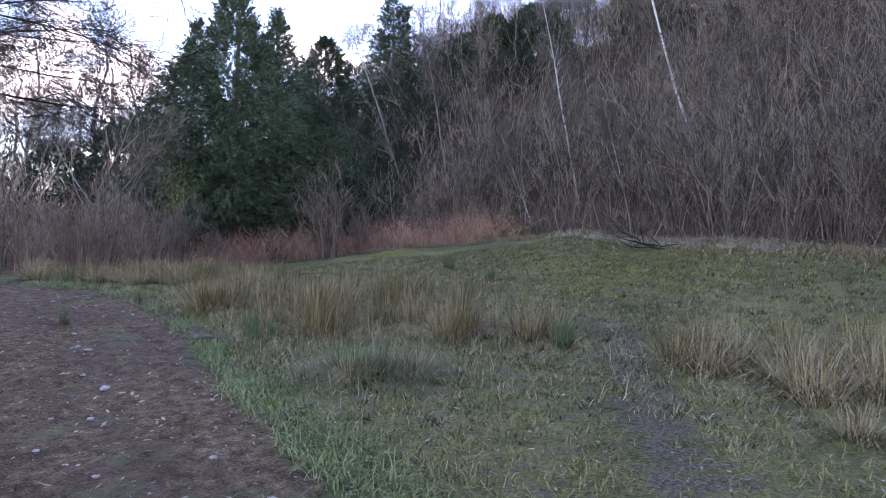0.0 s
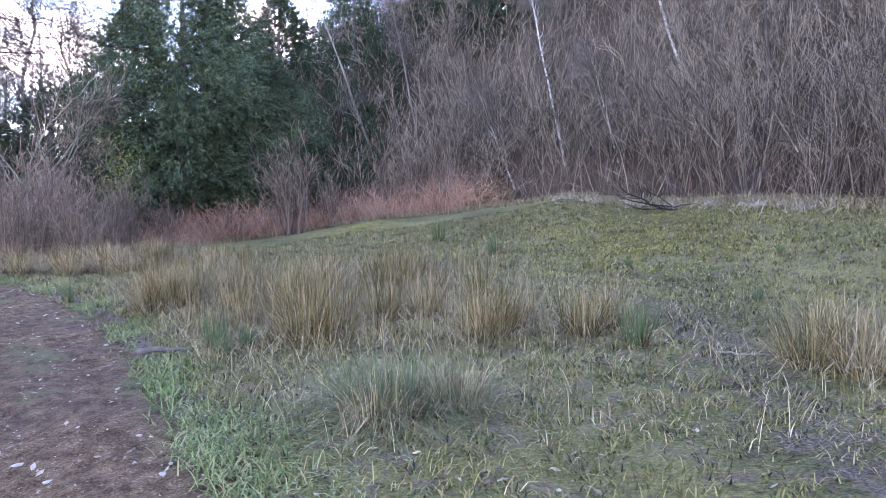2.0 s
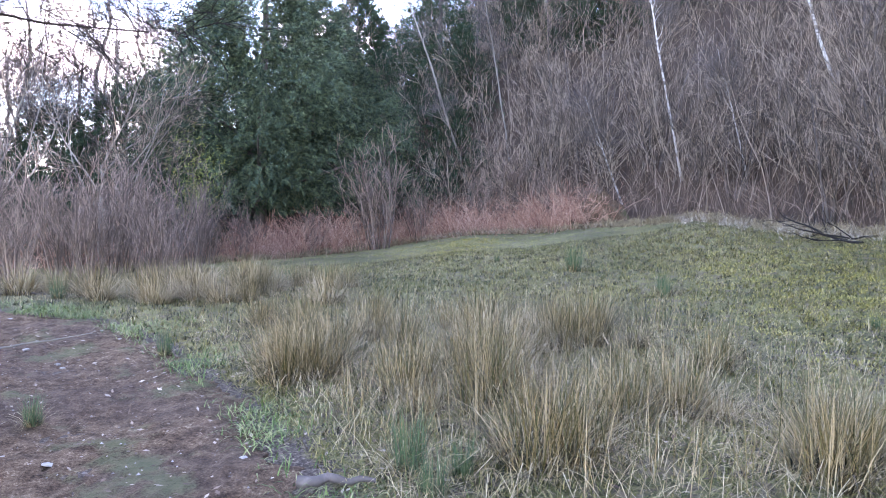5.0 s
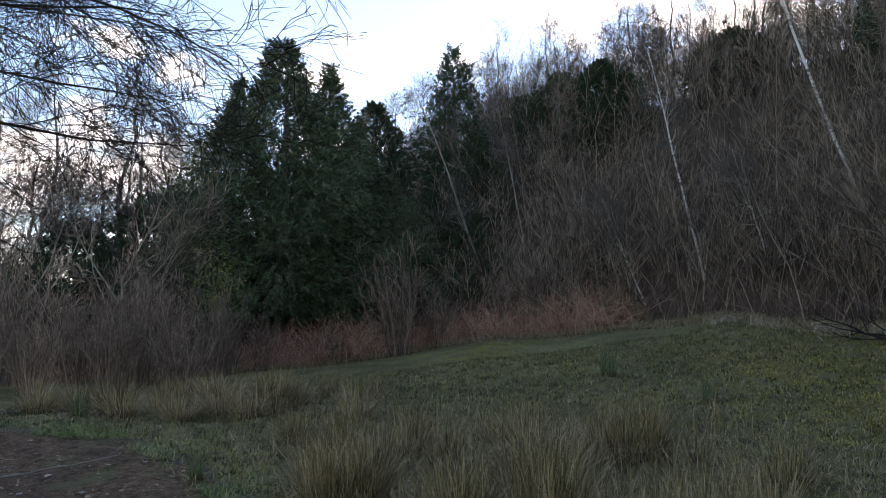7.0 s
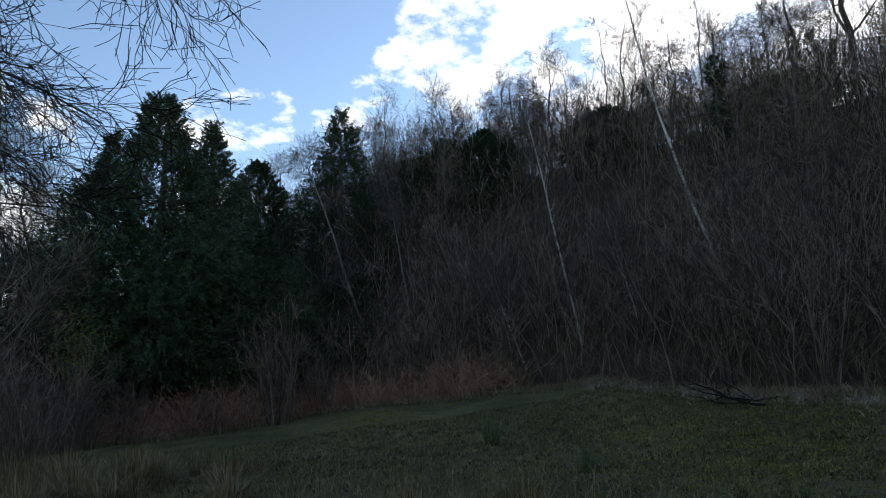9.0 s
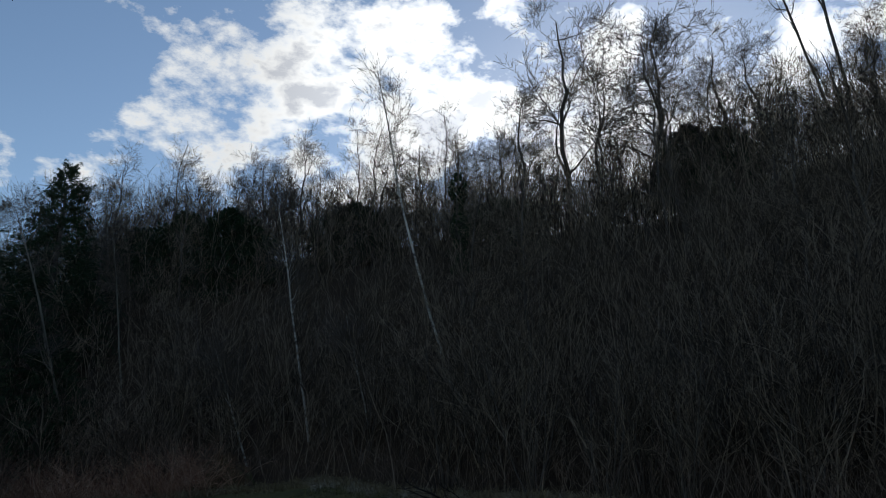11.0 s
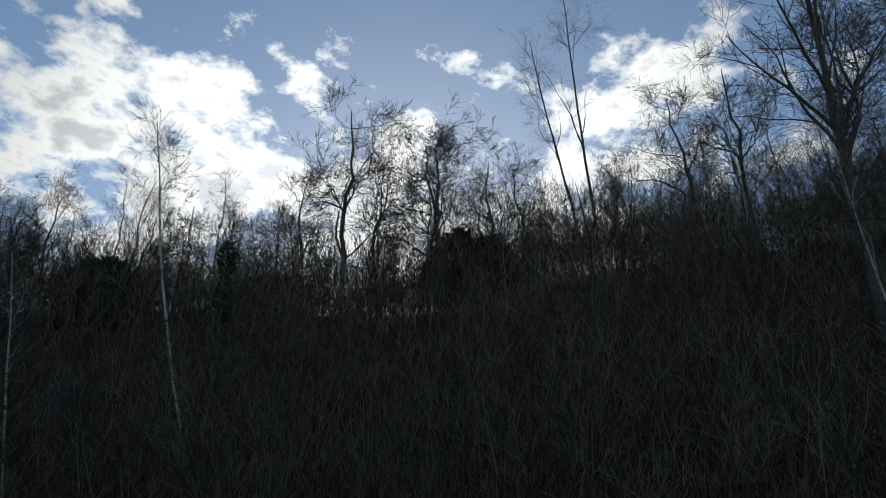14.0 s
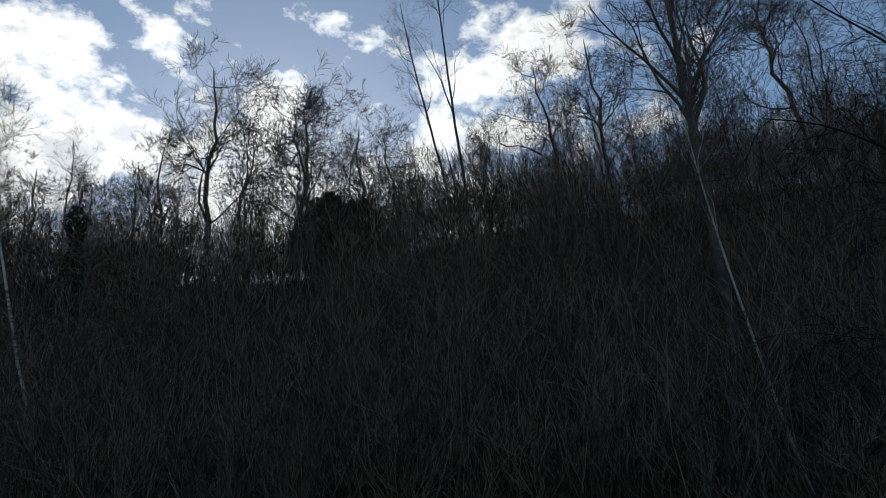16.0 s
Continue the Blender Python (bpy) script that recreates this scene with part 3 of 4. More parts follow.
# undergrowth shrubs, young trees and ridge trees
HAZELS = [shrub(rng, "hazel_shrub", "leafless many-stemmed hazel shrub at the wood's edge", 4.4, 14, TWIG, BARK, 22 + 5 * k, side=8, fine=4, group="hazel shrubs along the wood") for k in range(3)]
POLES = [bare_tree(rng, "young_tree", "slender leafless young tree in the thicket", 9.0, 0.06, BARK, TWIG, (0.03 * k, 0.02), 16, 0.26, 45, 0.4, 0.3, 0, 0.04, 5, 4, "young trees on the bank", 0.9, 0.18, 1.3, 0.0055) for k in range(3)]
OAKS = [bare_tree(rng, "oak_tree", "gnarled leafless oak on the ridge against the sky", 10.0, 0.12, BARK, BARK, (0.06 - 0.04 * k, 0.03), 13, 0.46, 44 + 6 * k, 0.7, 0.2, 0, 0.05, 9, 8, "leafless trees on the ridge", 0.8, 0.26, 1.3, 0.0075) for k in range(4)]
first = {}


def stand(ob, x, y, turn, size=1.0, sink=0.08, tilt=0.0):
    if ob.name in first:
        return again(ob, x, y, turn, size, sink, tilt)
    first[ob.name] = True
    return lay(ob, x, y, turn, size, sink, tilt)


def to_top(az, dist, el, tall):
    """The size at which a plant of the given height, at that bearing and distance, reaches that elevation seen from the meadow."""
    x, y = polar(az, dist)
    return x, y, (2.0 + dist * math.tan(radians(el)) - float(height(x, y))) / tall


for k in range(48):
    a = -28 + 146 * (k + rng.uniform(0, 1)) / 48
    x, y = edge_at(a, rng.uniform(0.7, 4.5) + (4.5 if a < -3 else 0))
    stand(HAZELS[k % 3], x, y, rng.uniform(0, 360), rng.uniform(0.55, 1.05))
for k in range(50):
    a = -26 + 144 * (k + rng.uniform(0, 1)) / 50
    x, y = edge_at(a, rng.uniform(3, 20))
    stand(POLES[k % 3], x, y, rng.uniform(0, 360), rng.uniform(0.6, 0.9))
# tops of the ridge trees: bearing, elevation
SKYLINE = ((4, 20), (8, 20.5), (12, 22), (15.5, 23), (-6, 17.5), (-2, 19), (2, 19.5), (6, 19.5), (10, 21), (14, 23.5), (17, 24.5), (20, 22), (23, 25), (27, 26), (30, 25.5), (33, 27), (36, 30), (39.5, 35.5),
           (42, 31), (45.5, 34), (48.5, 33), (52, 31.5), (55, 31), (63, 30.5), (70, 35), (73.5, 36.5), (81, 37), (89, 38), (100, 36), (106, 34))
for k, (a, el) in enumerate(SKYLINE):
    d = float(np.interp(a, AZ, ER)) + rng.uniform(13, 21)
    x, y, size = to_top(a, d, el, 10.6)
    stand(OAKS[k % 4], x, y, rng.uniform(0, 360), max(0.3, size))
    x, y, size = to_top(a + rng.uniform(1, 2.5), d + rng.uniform(-4, 4), el - rng.uniform(1.5, 5), 9.6)
    stand(POLES[k % 3], x, y, rng.uniform(0, 360), max(0.35, size))


# bare trees standing in the low ground beyond the saplings: bearing, distance, elevation of the top
for k, (a, d_, el) in enumerate(((-21, 27, 15.5), (-24, 24, 14), (-26, 30, 16.5), (-28.5, 25, 13), (-31, 28, 15.5), (-34, 24, 14.5), (-37, 30, 17), (-41, 26, 16), (-45, 24, 18), (-50, 22, 19), (-22.5, 34, 13.5), (-30, 36, 13), (-36, 38, 12.5))):
    x, y, size = to_top(a, d_, el, 10.4)
    stand(OAKS[k % 4], x, y, rng.uniform(0, 360), size)


# evergreen masses
def evergreen(rng, name, label, tall, profile, mat, sprays, leaf, long=0.7, ragged=0.3, droop=0.55, each=46, trunk=0.92, category="tree"):
    """A dense evergreen: trunk, boughs, and a crown of feathery sprays that leave the boughs, bend over and hang. profile: (height share, radius in metres) from foot to top."""
    ob = thing(name, label, category)
    tr, rr = stem(rng, tall * trunk, 8, tall * 0.02, (0, 0), 0.01)
    part("trunk", mesh_of("trunk", *tubes(tr, rr, 7), BARK), ob)
    hs, rs = np.array(profile).T
    share = (rs[1:] + rs[:-1] + 1.1) * np.diff(hs)
    h = np.interp(rng.uniform(0, 1, sprays), np.r_[0, np.cumsum(share)] / share.sum(), hs)
    a = rng.uniform(0, 2 * np.pi, sprays)
    uneven = 1 + ragged * (0.5 * np.sin(3 * a + 7 * h + 1) + 0.5 * np.sin(5 * a - 11 * h) + rng.normal(0, 0.35, sprays))
    rad = np.interp(h, hs, rs) * uneven * np.sqrt(rng.uniform(0.15, 1.0, sprays))
    root = np.stack([rad * np.cos(a), rad * np.sin(a), h * tall], -1)
    far = np.argsort(-rad * rng.uniform(0.5, 1, sprays))[:12]
    for k in far:
        low = np.array([0, 0, max(0.25, root[k, 2] - 0.35 * rad[k])])
        line = np.stack([low, (low + root[k]) / 2 + np.array([0, 0, 0.12]), root[k]])[None]
        part("bough", mesh_of("bough", *tubes(line, np.linspace(tall * 0.007, tall * 0.002, 3)[None], 5), BARK), ob)
    size = long * rng.uniform(0.55, 1.25, sprays) * (0.45 + 0.55 * np.clip(np.interp(h, hs, rs) / rs.max(), 0, 1))
    out = unit(np.stack([np.cos(a), np.sin(a), 0.3 + 3.0 * np.clip(h - 0.55, 0, 1)], -1) + rng.normal(size=(sprays, 3)) * 0.35)
    u = rng.uniform(0, 1, (sprays, each))
    at = root[:, None] + out[:, None] * (u * size[:, None])[..., None] + rng.normal(size=(sprays, each, 3)) * (0.13 * size[:, None, None] * (1.15 - u[..., None]))
    at[..., 2] -= (droop * (1.15 - h) * size)[:, None] * u ** 2
    at = at.reshape(-1, 3)
    at[:, 2] = np.maximum(at[:, 2], hs[0] * tall * 0.8)
    way = unit(np.repeat(out, each, 0) * 0.7 + np.array([0, 0, -1.0]) * (droop * 1.6 * u.reshape(-1, 1)) + rng.normal(size=at.shape) * 0.45)
    side = unit(np.cross(way, rng.normal(size=at.shape)))
    n_ = (leaf * rng.uniform(0.6, 1.4, len(at)))[:, None]
    v = np.stack([at - way * n_, at + side * n_ * 0.17, at + way * n_, at - side * n_ * 0.17], 1).reshape(-1, 3)
    tagged(part("crown", mesh_of("crown", v, np.arange(len(v)).reshape(-1, 4), mat, False), ob), kind="stuff")
    return ob


YEW_SHAPE = ((0.1, 2.4), (0.2, 3.1), (0.4, 3.0), (0.55, 2.7), (0.66, 2.1), (0.77, 1.35), (0.86, 0.75), (0.97, 0.4), (1.0, 0.1))
x, y, size = to_top(-14.2, 23.5, 20.7, 1.0)
lay(evergreen(rng, "yew_tree", "tall dense dark green yew with drooping sprays", size, YEW_SHAPE, YEW, 4600, 0.066, 0.85), x, y, 20)
x, y, size = to_top(-10.4, 24.5, 19.0, 1.0)
lay(evergreen(rng, "yew_tree", "narrow dark green yew with a pointed top", size, ((0.1, 2.0), (0.4, 1.9), (0.7, 1.3), (0.85, 0.5), (1.0, 0.06)), YEW, 2000, 0.066, 0.75), x, y, 70)
x, y, size = to_top(-17.6, 24.5, 17.6, 1.0)
lay(evergreen(rng, "yew_tree", "spreading dark yew behind bare saplings", size, ((0.1, 1.9), (0.4, 2.0), (0.65, 1.3), (0.85, 0.35), (1.0, 0.06)), YEW, 1700, 0.066, 0.7), x, y, 140)
x, y, size = to_top(-6.9, 24.5, 11.0, 1.0)
lay(evergreen(rng, "yew_bush", "broad dark evergreen bush under the trees", size, ((0.08, 2.1), (0.5, 2.0), (0.8, 1.2), (1.0, 0.2)), YEW, 1500, 0.066, 0.8, category="bush"), x, y, 0)
x, y, size = to_top(-28.6, 25, 6.5, 1.0)
lay(evergreen(rng, "holly_bush", "wide dark evergreen bush under bare trees", size, ((0.06, 2.3), (0.6, 1.9), (1.0, 0.3)), HOLLY, 1000, 0.07, 0.7, category="bush"), x, y, 0)
x, y, size = to_top(-23.8, 24, 8.6, 1.0)
lay(evergreen(rng, "holly_bush", "low dark evergreen bush beneath bare trees", size, ((0.06, 2.6), (0.6, 2.0), (1.0, 0.3)), HOLLY, 1100, 0.07, 0.7, category="bush"), x, y, 0)
x, y, size = to_top(-0.4, 29, 20.8, 1.0)
lay(evergreen(rng, "spruce_tree", "narrow dark spruce with drooping boughs", size, ((0.1, 1.7), (0.35, 1.6), (0.5, 1.35), (0.65, 1.0), (0.8, 0.7), (0.92, 0.35), (1.0, 0.03)), HOLLY, 1500, 0.07, 0.9, 0.4, 0.6, 34), x, y, 0)
x, y, size = to_top(0.5, 25, 8.5, 1.0)
lay(evergreen(rng, "fir_tree", "stunted dark fir among bare stems", size, ((0.1, 1.6), (0.5, 1.2), (1.0, 0.1)), HOLLY, 420, 0.07, 0.7), x, y, 0)
for az, d, el, wide in ((-6.9, 33, 16.6, 1.8), (5.3, 36, 17, 2.0), (21.5, 35, 20.5, 2.0), (33.5, 32, 20.9, 2.0), (8.3, 33, 18.6, 1.9), (11.6, 34, 19.3, 2.1), (49.3, 31, 25.4, 1.6), (52.0, 30, 25.0, 1.3)):
    x, y, size = to_top(az, d, el, 1.0)
    lay(evergreen(rng, "holly_tree", "round dark holly on the ridge", max(1.6, size), ((0.1, wide), (0.5, wide * 0.95), (0.8, wide * 0.6), (1.0, 0.15)), HOLLY, int(240 * wide * max(1.6, size) ** 0.7), 0.08, 0.55), x, y, 0)


# white birches
def birch(rng, az, az_top, d, el, bend, label, r0=0.075, low=0.5, bark=None, limbs=14, name="birch_tree", long=0.17):
    """A birch rooted at one bearing whose top stands at another: it leans and then straightens."""
    x, y, size = to_top(az, d, el, 1.0)
    xt, yt = polar(az_top, d)
    ob = bare_tree(rng, name, label, size, r0, bark or BIRCH, BARK, ((xt - x) / size, (yt - y) / size), limbs, long, 32, 0.5, low, -0.05, 0.008, 5, 5,
                   "white birches" if bark is None else "", 0.8, 0.14, bend, 0.0032)
    return lay(ob, x, y)


birch(rng, 18.8, 15.2, 22.0, 20.0, 1.0, "slim white-barked birch leaning in the thicket", 0.036)
birch(rng, 30.9, 22.6, 20.5, 31.0, 0.72, "tall white birch leaning out of the thicket", 0.045, 0.6)
birch(rng, 2.8, -3.4, 24.0, 17.5, 1.1, "forked pale grey tree beside the dark evergreens", 0.05, 0.35, PALE_BARK, 14, "ash_tree")
birch(rng, 14.5, 11.5, 22.0, 9.0, 1.0, "short pale leaning birch stem", 0.028)
birch(rng, 5.4, 3.4, 26.0, 17.0, 1.0, "slender grey tree beneath the spruce", 0.033, 0.5, PALE_BARK, 14, "ash_tree")
birch(rng, 23.5, 21.0, 21.0, 12.0, 1.0, "thin pale birch pole in the thicket", 0.024)
birch(rng, 84.6, 79.6, 14.5, 30.0, 0.6, "white-stemmed birch leaning from the bank", 0.030, 0.6, None, 12, "birch_tree", 0.16)
x, y, size = to_top(80.6, 19.0, 43.0, 1.0)
lay(bare_tree(rng, "ash_tree", "tall dark leafless tree with a dense upswept crown", size, 0.16, BARK, BARK, (-0.01, 0.0), 22, 0.42, 30, 0.6, 0.42, 0, 0.012, 8, 7, "", 0.8, 0.12, 1.0, 0.006), x, y)
birch(rng, 61.4, 60.0, 33, 43.0, 0.9, "tall open-crowned birch on the ridge", 0.085, 0.36, BARK, 15, "aspen_tree", 0.27)
birch(rng, 60.6, 55.8, 33, 40.0, 0.9, "tall forked open-crowned tree on the ridge", 0.075, 0.4, BARK, 13, "aspen_tree", 0.25)

# ivy-clad tree
x, y, size = to_top(30.5, 25, 24.5, 1.0)
ivy_tree = bare_tree(rng, "ivy_tree", "leafless tree wrapped in dark ivy", size, 0.1, BARK, TWIG, (-0.04, 0.0), 14, 0.25, 50, 0.3, 0.45, 0, 0.02, 5, 4)
k = 2600
h = rng.uniform(0.3, 0.9, k) * size
sway = 0.04 * size * (h / size) ** 1.3
a, rr_ = rng.uniform(0, 2 * np.pi, k), rng.uniform(0.1, 0.3, k) + 0.12 * np.sin(h * 4)
tagged(part("ivy", mesh_of("ivy", *leaves(rng, np.stack([rr_ * np.cos(a) - sway, rr_ * np.sin(a), h], -1), 0.06, 0.2, 0.3), HOLLY, False), ivy_tree, "dark glossy ivy round the trunk"), kind="stuff")
lay(ivy_tree, x, y)


# ---------------------------------------------------------------- trees whose boughs hang over the meadow
def bough_tree(rng, name, label, x, y, tall, r0, bark, twig, bearings, heights, reach, rise, droop, sub=9, fine=7, thick=0.007, fan=45):
    """A tree with long boughs that spread towards the given compass bearings (degrees clockwise from +y)."""
    ob = thing(name, label, "tree")
    tr, rr = stem(rng, tall, 12, r0, (0, 0), 0.03)
    part("trunk", mesh_of("trunk", *tubes(tr, rr, 8), bark), ob)
    b = len(bearings)
    az = np.radians(np.array(bearings, float))
    z0 = np.array(heights, float)
    here = np.stack([np.interp(z0, tr[0, :, 2], tr[0, :, 0]), np.interp(z0, tr[0, :, 2], tr[0, :, 1]), z0], -1)
    n_ = 11
    way = unit(np.stack([np.sin(az), np.cos(az), np.full(b, rise)], -1))
    size = (np.array(reach, float) / (n_ - 1))[:, None]
    pts = [here]
    for i in range(n_ - 1):
        way = unit(way + rng.normal(size=way.shape) * 0.09 + np.array([0, 0, droop / n_]))
        pts.append(pts[-1] + way * size)
    l1 = np.stack(pts, 1)
    q1 = (np.array(reach) * thick)[:, None] * np.linspace(1, 0.22, n_)
    for k in range(b):
        part("limb", mesh_of("limb", *tubes(l1[k:k + 1], q1[k:k + 1], 6), bark), ob)
    l2, q2 = grow(rng, l1, q1, sub, 0.12, 1.0, min(1.9, max(reach) * 0.4), fan, 0.0 + droop * 0.3, 7, 0.5, 0.13, 0.3)
    l3, q3 = grow(rng, l2, q2, fine, 0.15, 1.0, 0.8, fan, droop, 5, 0.6, 0.27, 0.45, 0.3, 0.0035)
    l4, q4 = grow(rng, l3, q3, 3, 0.2, 1.0, 0.4, 42, droop, 3, 0.8, 0.2, 0.6, 0.3, 0.0028)
    tagged(part("crown", mesh_of("crown", *joined([tubes(l2, q2), tubes(l3, q3), tubes(l4, q4)]), twig), ob), kind="stuff")
    return lay(ob, x, y)


# both overhanging trees take the near-black colour that imitates backlighting
bough_tree(rng, "birch_tree", "dark leafless birch with drooping twigs over the path", -8.2, 8.2, 8.5, 0.16, SILHOUETTE_TWIG, SILHOUETTE_TWIG,
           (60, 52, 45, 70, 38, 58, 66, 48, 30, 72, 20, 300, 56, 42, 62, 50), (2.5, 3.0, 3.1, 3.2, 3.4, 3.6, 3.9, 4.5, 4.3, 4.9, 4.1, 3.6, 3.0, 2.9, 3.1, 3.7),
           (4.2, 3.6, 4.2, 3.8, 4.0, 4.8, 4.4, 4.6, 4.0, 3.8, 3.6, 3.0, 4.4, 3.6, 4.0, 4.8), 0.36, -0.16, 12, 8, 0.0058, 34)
bough_tree(rng, "oak_tree", "dark leafless tree with long arching boughs", *polar(101, 12.0), 9.5, 0.2, SILHOUETTE_TWIG, SILHOUETTE_TWIG,
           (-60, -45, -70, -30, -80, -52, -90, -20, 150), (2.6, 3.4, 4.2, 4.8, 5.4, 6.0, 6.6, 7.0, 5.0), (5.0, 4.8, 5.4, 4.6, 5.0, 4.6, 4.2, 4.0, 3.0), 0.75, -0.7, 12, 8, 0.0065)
bough_tree(rng, "willow_tree", "bare tree with pale lichened limbs at the wood's edge", *polar(-25.5, 20.5), 2.6, 0.10, PALE_BARK, TWIG,
           (60, 100, 20, 80, 300, 260, 40, 120), (0.7, 1.0, 1.3, 1.6, 1.2, 1.8, 2.3, 2.5), (3.8, 4.0, 3.8, 3.8, 3.8, 3.6, 3.6, 3.4), 1.1, 0.4, 10, 8, 0.008)
bough_tree(rng, "willow_tree", "small bare tree with pale forked limbs", *polar(-33, 22.0), 3.0, 0.12, PALE_BARK, TWIG,
           (60, 100, 20, 80, 300, 260, 180), (1.0, 1.4, 1.8, 2.0, 1.5, 2.3, 2.8), (4.8, 5.0, 4.6, 4.4, 4.6, 4.4, 4.0), 1.2, 0.6, 9, 7, 0.007)

# pale bushes before the wood
PALE = [shrub(rng, "sapling_bush", "pale leafless saplings and suckers in rough grass", 2.7, 20, PALE_TWIG, PALE_TWIG, 16 + 5 * k, side=7, fine=3, group="pale bushes before the wood") for k in range(2)]
for k, (a, d, size) in enumerate(((-4.6, 20.5, 1.25), (-5.6, 21.0, 0.9), (-19, 15.5, 0.75), (-22, 14.5, 0.85), (-25, 15.5, 0.95), (-28, 14.8, 0.85), (-31, 16, 1.0), (-34, 15, 0.9), (-23.5, 18, 1.0), (-37, 17, 1.1),
                                  (-41, 18, 1.1), (-29, 19, 1.0), (-15.5, 19.5, 0.6), (-10, 20.5, 0.55), (-1.5, 21.5, 0.7), (3.5, 22, 0.9), (6, 21.8, 1.0), (9, 21.5, 0.8), (12, 21, 0.6), (-21, 12.8, 0.6), (-26, 13.2, 0.7), (-31, 13.6, 0.7), (-24, 16.5, 0.9), (-20.5, 17.5, 0.8), (-33, 18, 1.1), (-27, 17, 0.9), (-18, 18.5, 0.6))):
    stand(PALE[k % 2], *polar(a, d), rng.uniform(0, 360), size)
bud_bush = shrub(rng, "budding_bush", "slim bush with fresh yellow-green spring leaves", 3.2, 9, TWIG, BARK, 14, group="")
at = rng.normal(size=(1900, 3)) * np.array([0.33, 0.33, 0.62]) + np.array([0, 0, 2.1])
tagged(part("leaf", mesh_of("leaf", *leaves(rng, at, 0.026), BUD, False), bud_bush, "small yellow-green spring leaves"), kind="stuff")
lay(bud_bush, *polar(-18.8, 18.8))

# ---------------------------------------------------------------- brambles, bracken and bleached grass along the wood
k = 3400
a = np.r_[rng.uniform(-16, 12, 2200), rng.uniform(-32, 14, 1200)]
s = rng.normal(0.3, 0.8, k)
x, y = edge_at(a, s)
base = on_land(np.column_stack([x, y]), 0.03)
az = rng.uniform(0, 2 * np.pi, k)
way = unit(np.stack([np.cos(az) * 0.5, np.sin(az) * 0.5, 1 + 0 * az], -1))
size = (rng.uniform(0.35, 1.35, k) * (0.45 + 0.75 * np.abs(np.sin(a * 0.9 + 2.1 * np.sin(a * 0.37)))) / 5)[:, None]
pts = [base]
for i in range(5):
    pts.append(pts[-1] + way * size)
    way = unit(way + rng.normal(size=way.shape) * 0.12 + np.array([0, 0, -0.16]))
cp = np.stack(pts, 1)
cr = np.full((k, 6), 0.006) * np.linspace(1, 0.5, 6)
c1, cq = grow(rng, cp, cr, 4, 0.2, 1.0, 0.35, 45, 0.0, 3, 0.8, 0.15, 0.6)
tagged(new("bramble", mesh_of("bramble", *joined([tubes(cp, cr), tubes(c1, np.maximum(cq, 0.0035))]), RED_CANE)), "tangle of reddish dead bramble and bracken stems", "bramble", kind="stuff")


def scatter_blades(name, label, xy, length, lean, width, mat, n_=3, flop=0.5, category="grass"):
    base = on_land(xy, 0.01)
    v, f = blades(rng, base, length, lean, width, n_, flop)
    return tagged(new(name, mesh_of(name, v, f, mat)), label, category, kind="stuff")


k = 12000
a = np.r_[rng.uniform(13, 62, k), rng.uniform(-20, 14, k // 2)]
x, y = edge_at(a, np.r_[rng.normal(-0.3, 0.55, k), rng.normal(-0.75, 0.3, k // 2)])
kk = len(a)
scatter_blades("bleached_grass", "fringe of bleached dead grass along the thicket", np.column_stack([x, y]), rng.uniform(0.10, 0.34, kk), np.abs(rng.normal(0.8, 0.25, kk)).clip(0, 1), 0.006, STRAW, 3, 0.9)

a = np.r_[rng.uniform(19, 44, 12000), rng.uniform(-2, 14, 2600)]
a = a[(np.sin(a * 1.7) + np.sin(a * 4.3 + 1) + rng.normal(size=len(a)) * 0.8 > 0.1)]
k = len(a)
x, y = edge_at(a, np.where(a > 16, rng.normal(-0.45, 0.75, k), rng.normal(-0.75, 0.25, k)))
scatter_blades("white_grass", "flattened whitish dead grass below the thicket", np.column_stack([x, y]), rng.uniform(0.08, 0.26, k), np.abs(rng.normal(0.9, 0.3, k)).clip(0, 1), 0.006, PALE_STRAW, 3, 0.9)

# ---------------------------------------------------------------- meadow grass
k = 210000
x, y = rng.uniform(-7, 8, k), 3 + 17.5 * rng.uniform(0, 1, k) ** 0.95
ok = (path_depth(x, y) < -0.03) & (edge_dist(x, y)[0] < -0.2) & ((track_dist(x, y) > 0.35) | (rng.uniform(0, 1, k) < 0.25)) & (rng.uniform(0, 1, k) < 0.3 + 0.7 * (0.5 + 0.5 * np.sin(x * 2.1 + 0.7 * y) * np.sin(y * 1.7 - x)))
x, y = x[ok], y[ok]
scatter_blades("turf_grass", "short grazed turf mixed with moss", np.column_stack([x, y]), rng.uniform(0.02, 0.07, len(x)) * (1 + 0.05 * np.clip(y - 6, 0, 12)), np.abs(rng.normal(0.75, 0.3, len(x))).clip(0, 1), 0.0045, TURF, 2, 0.6)
k = 75000
x, y = rng.uniform(-5, 4.5, k), rng.uniform(3.2, 10.5, k)
tuft = np.sin(x * 6.3 + 2 * np.sin(y * 2.9)) * np.sin(y * 5.7 + 1.5 * np.sin(x * 3.1))
ok = (path_depth(x, y) < -0.06) & ((track_dist(x, y) > 0.3) | (rng.uniform(0, 1, k) < 0.35)) & (tuft + rng.normal(size=k) * 0.35 > -0.1)
x, y = x[ok], y[ok]
scatter_blades("meadow_grass", "uneven tufts of green and straw-coloured meadow grass", np.column_stack([x, y]), rng.uniform(0.04, 0.13, len(x)), np.abs(rng.normal(0.8, 0.3, len(x))).clip(0, 1), 0.0028, TURF, 2, 0.7)
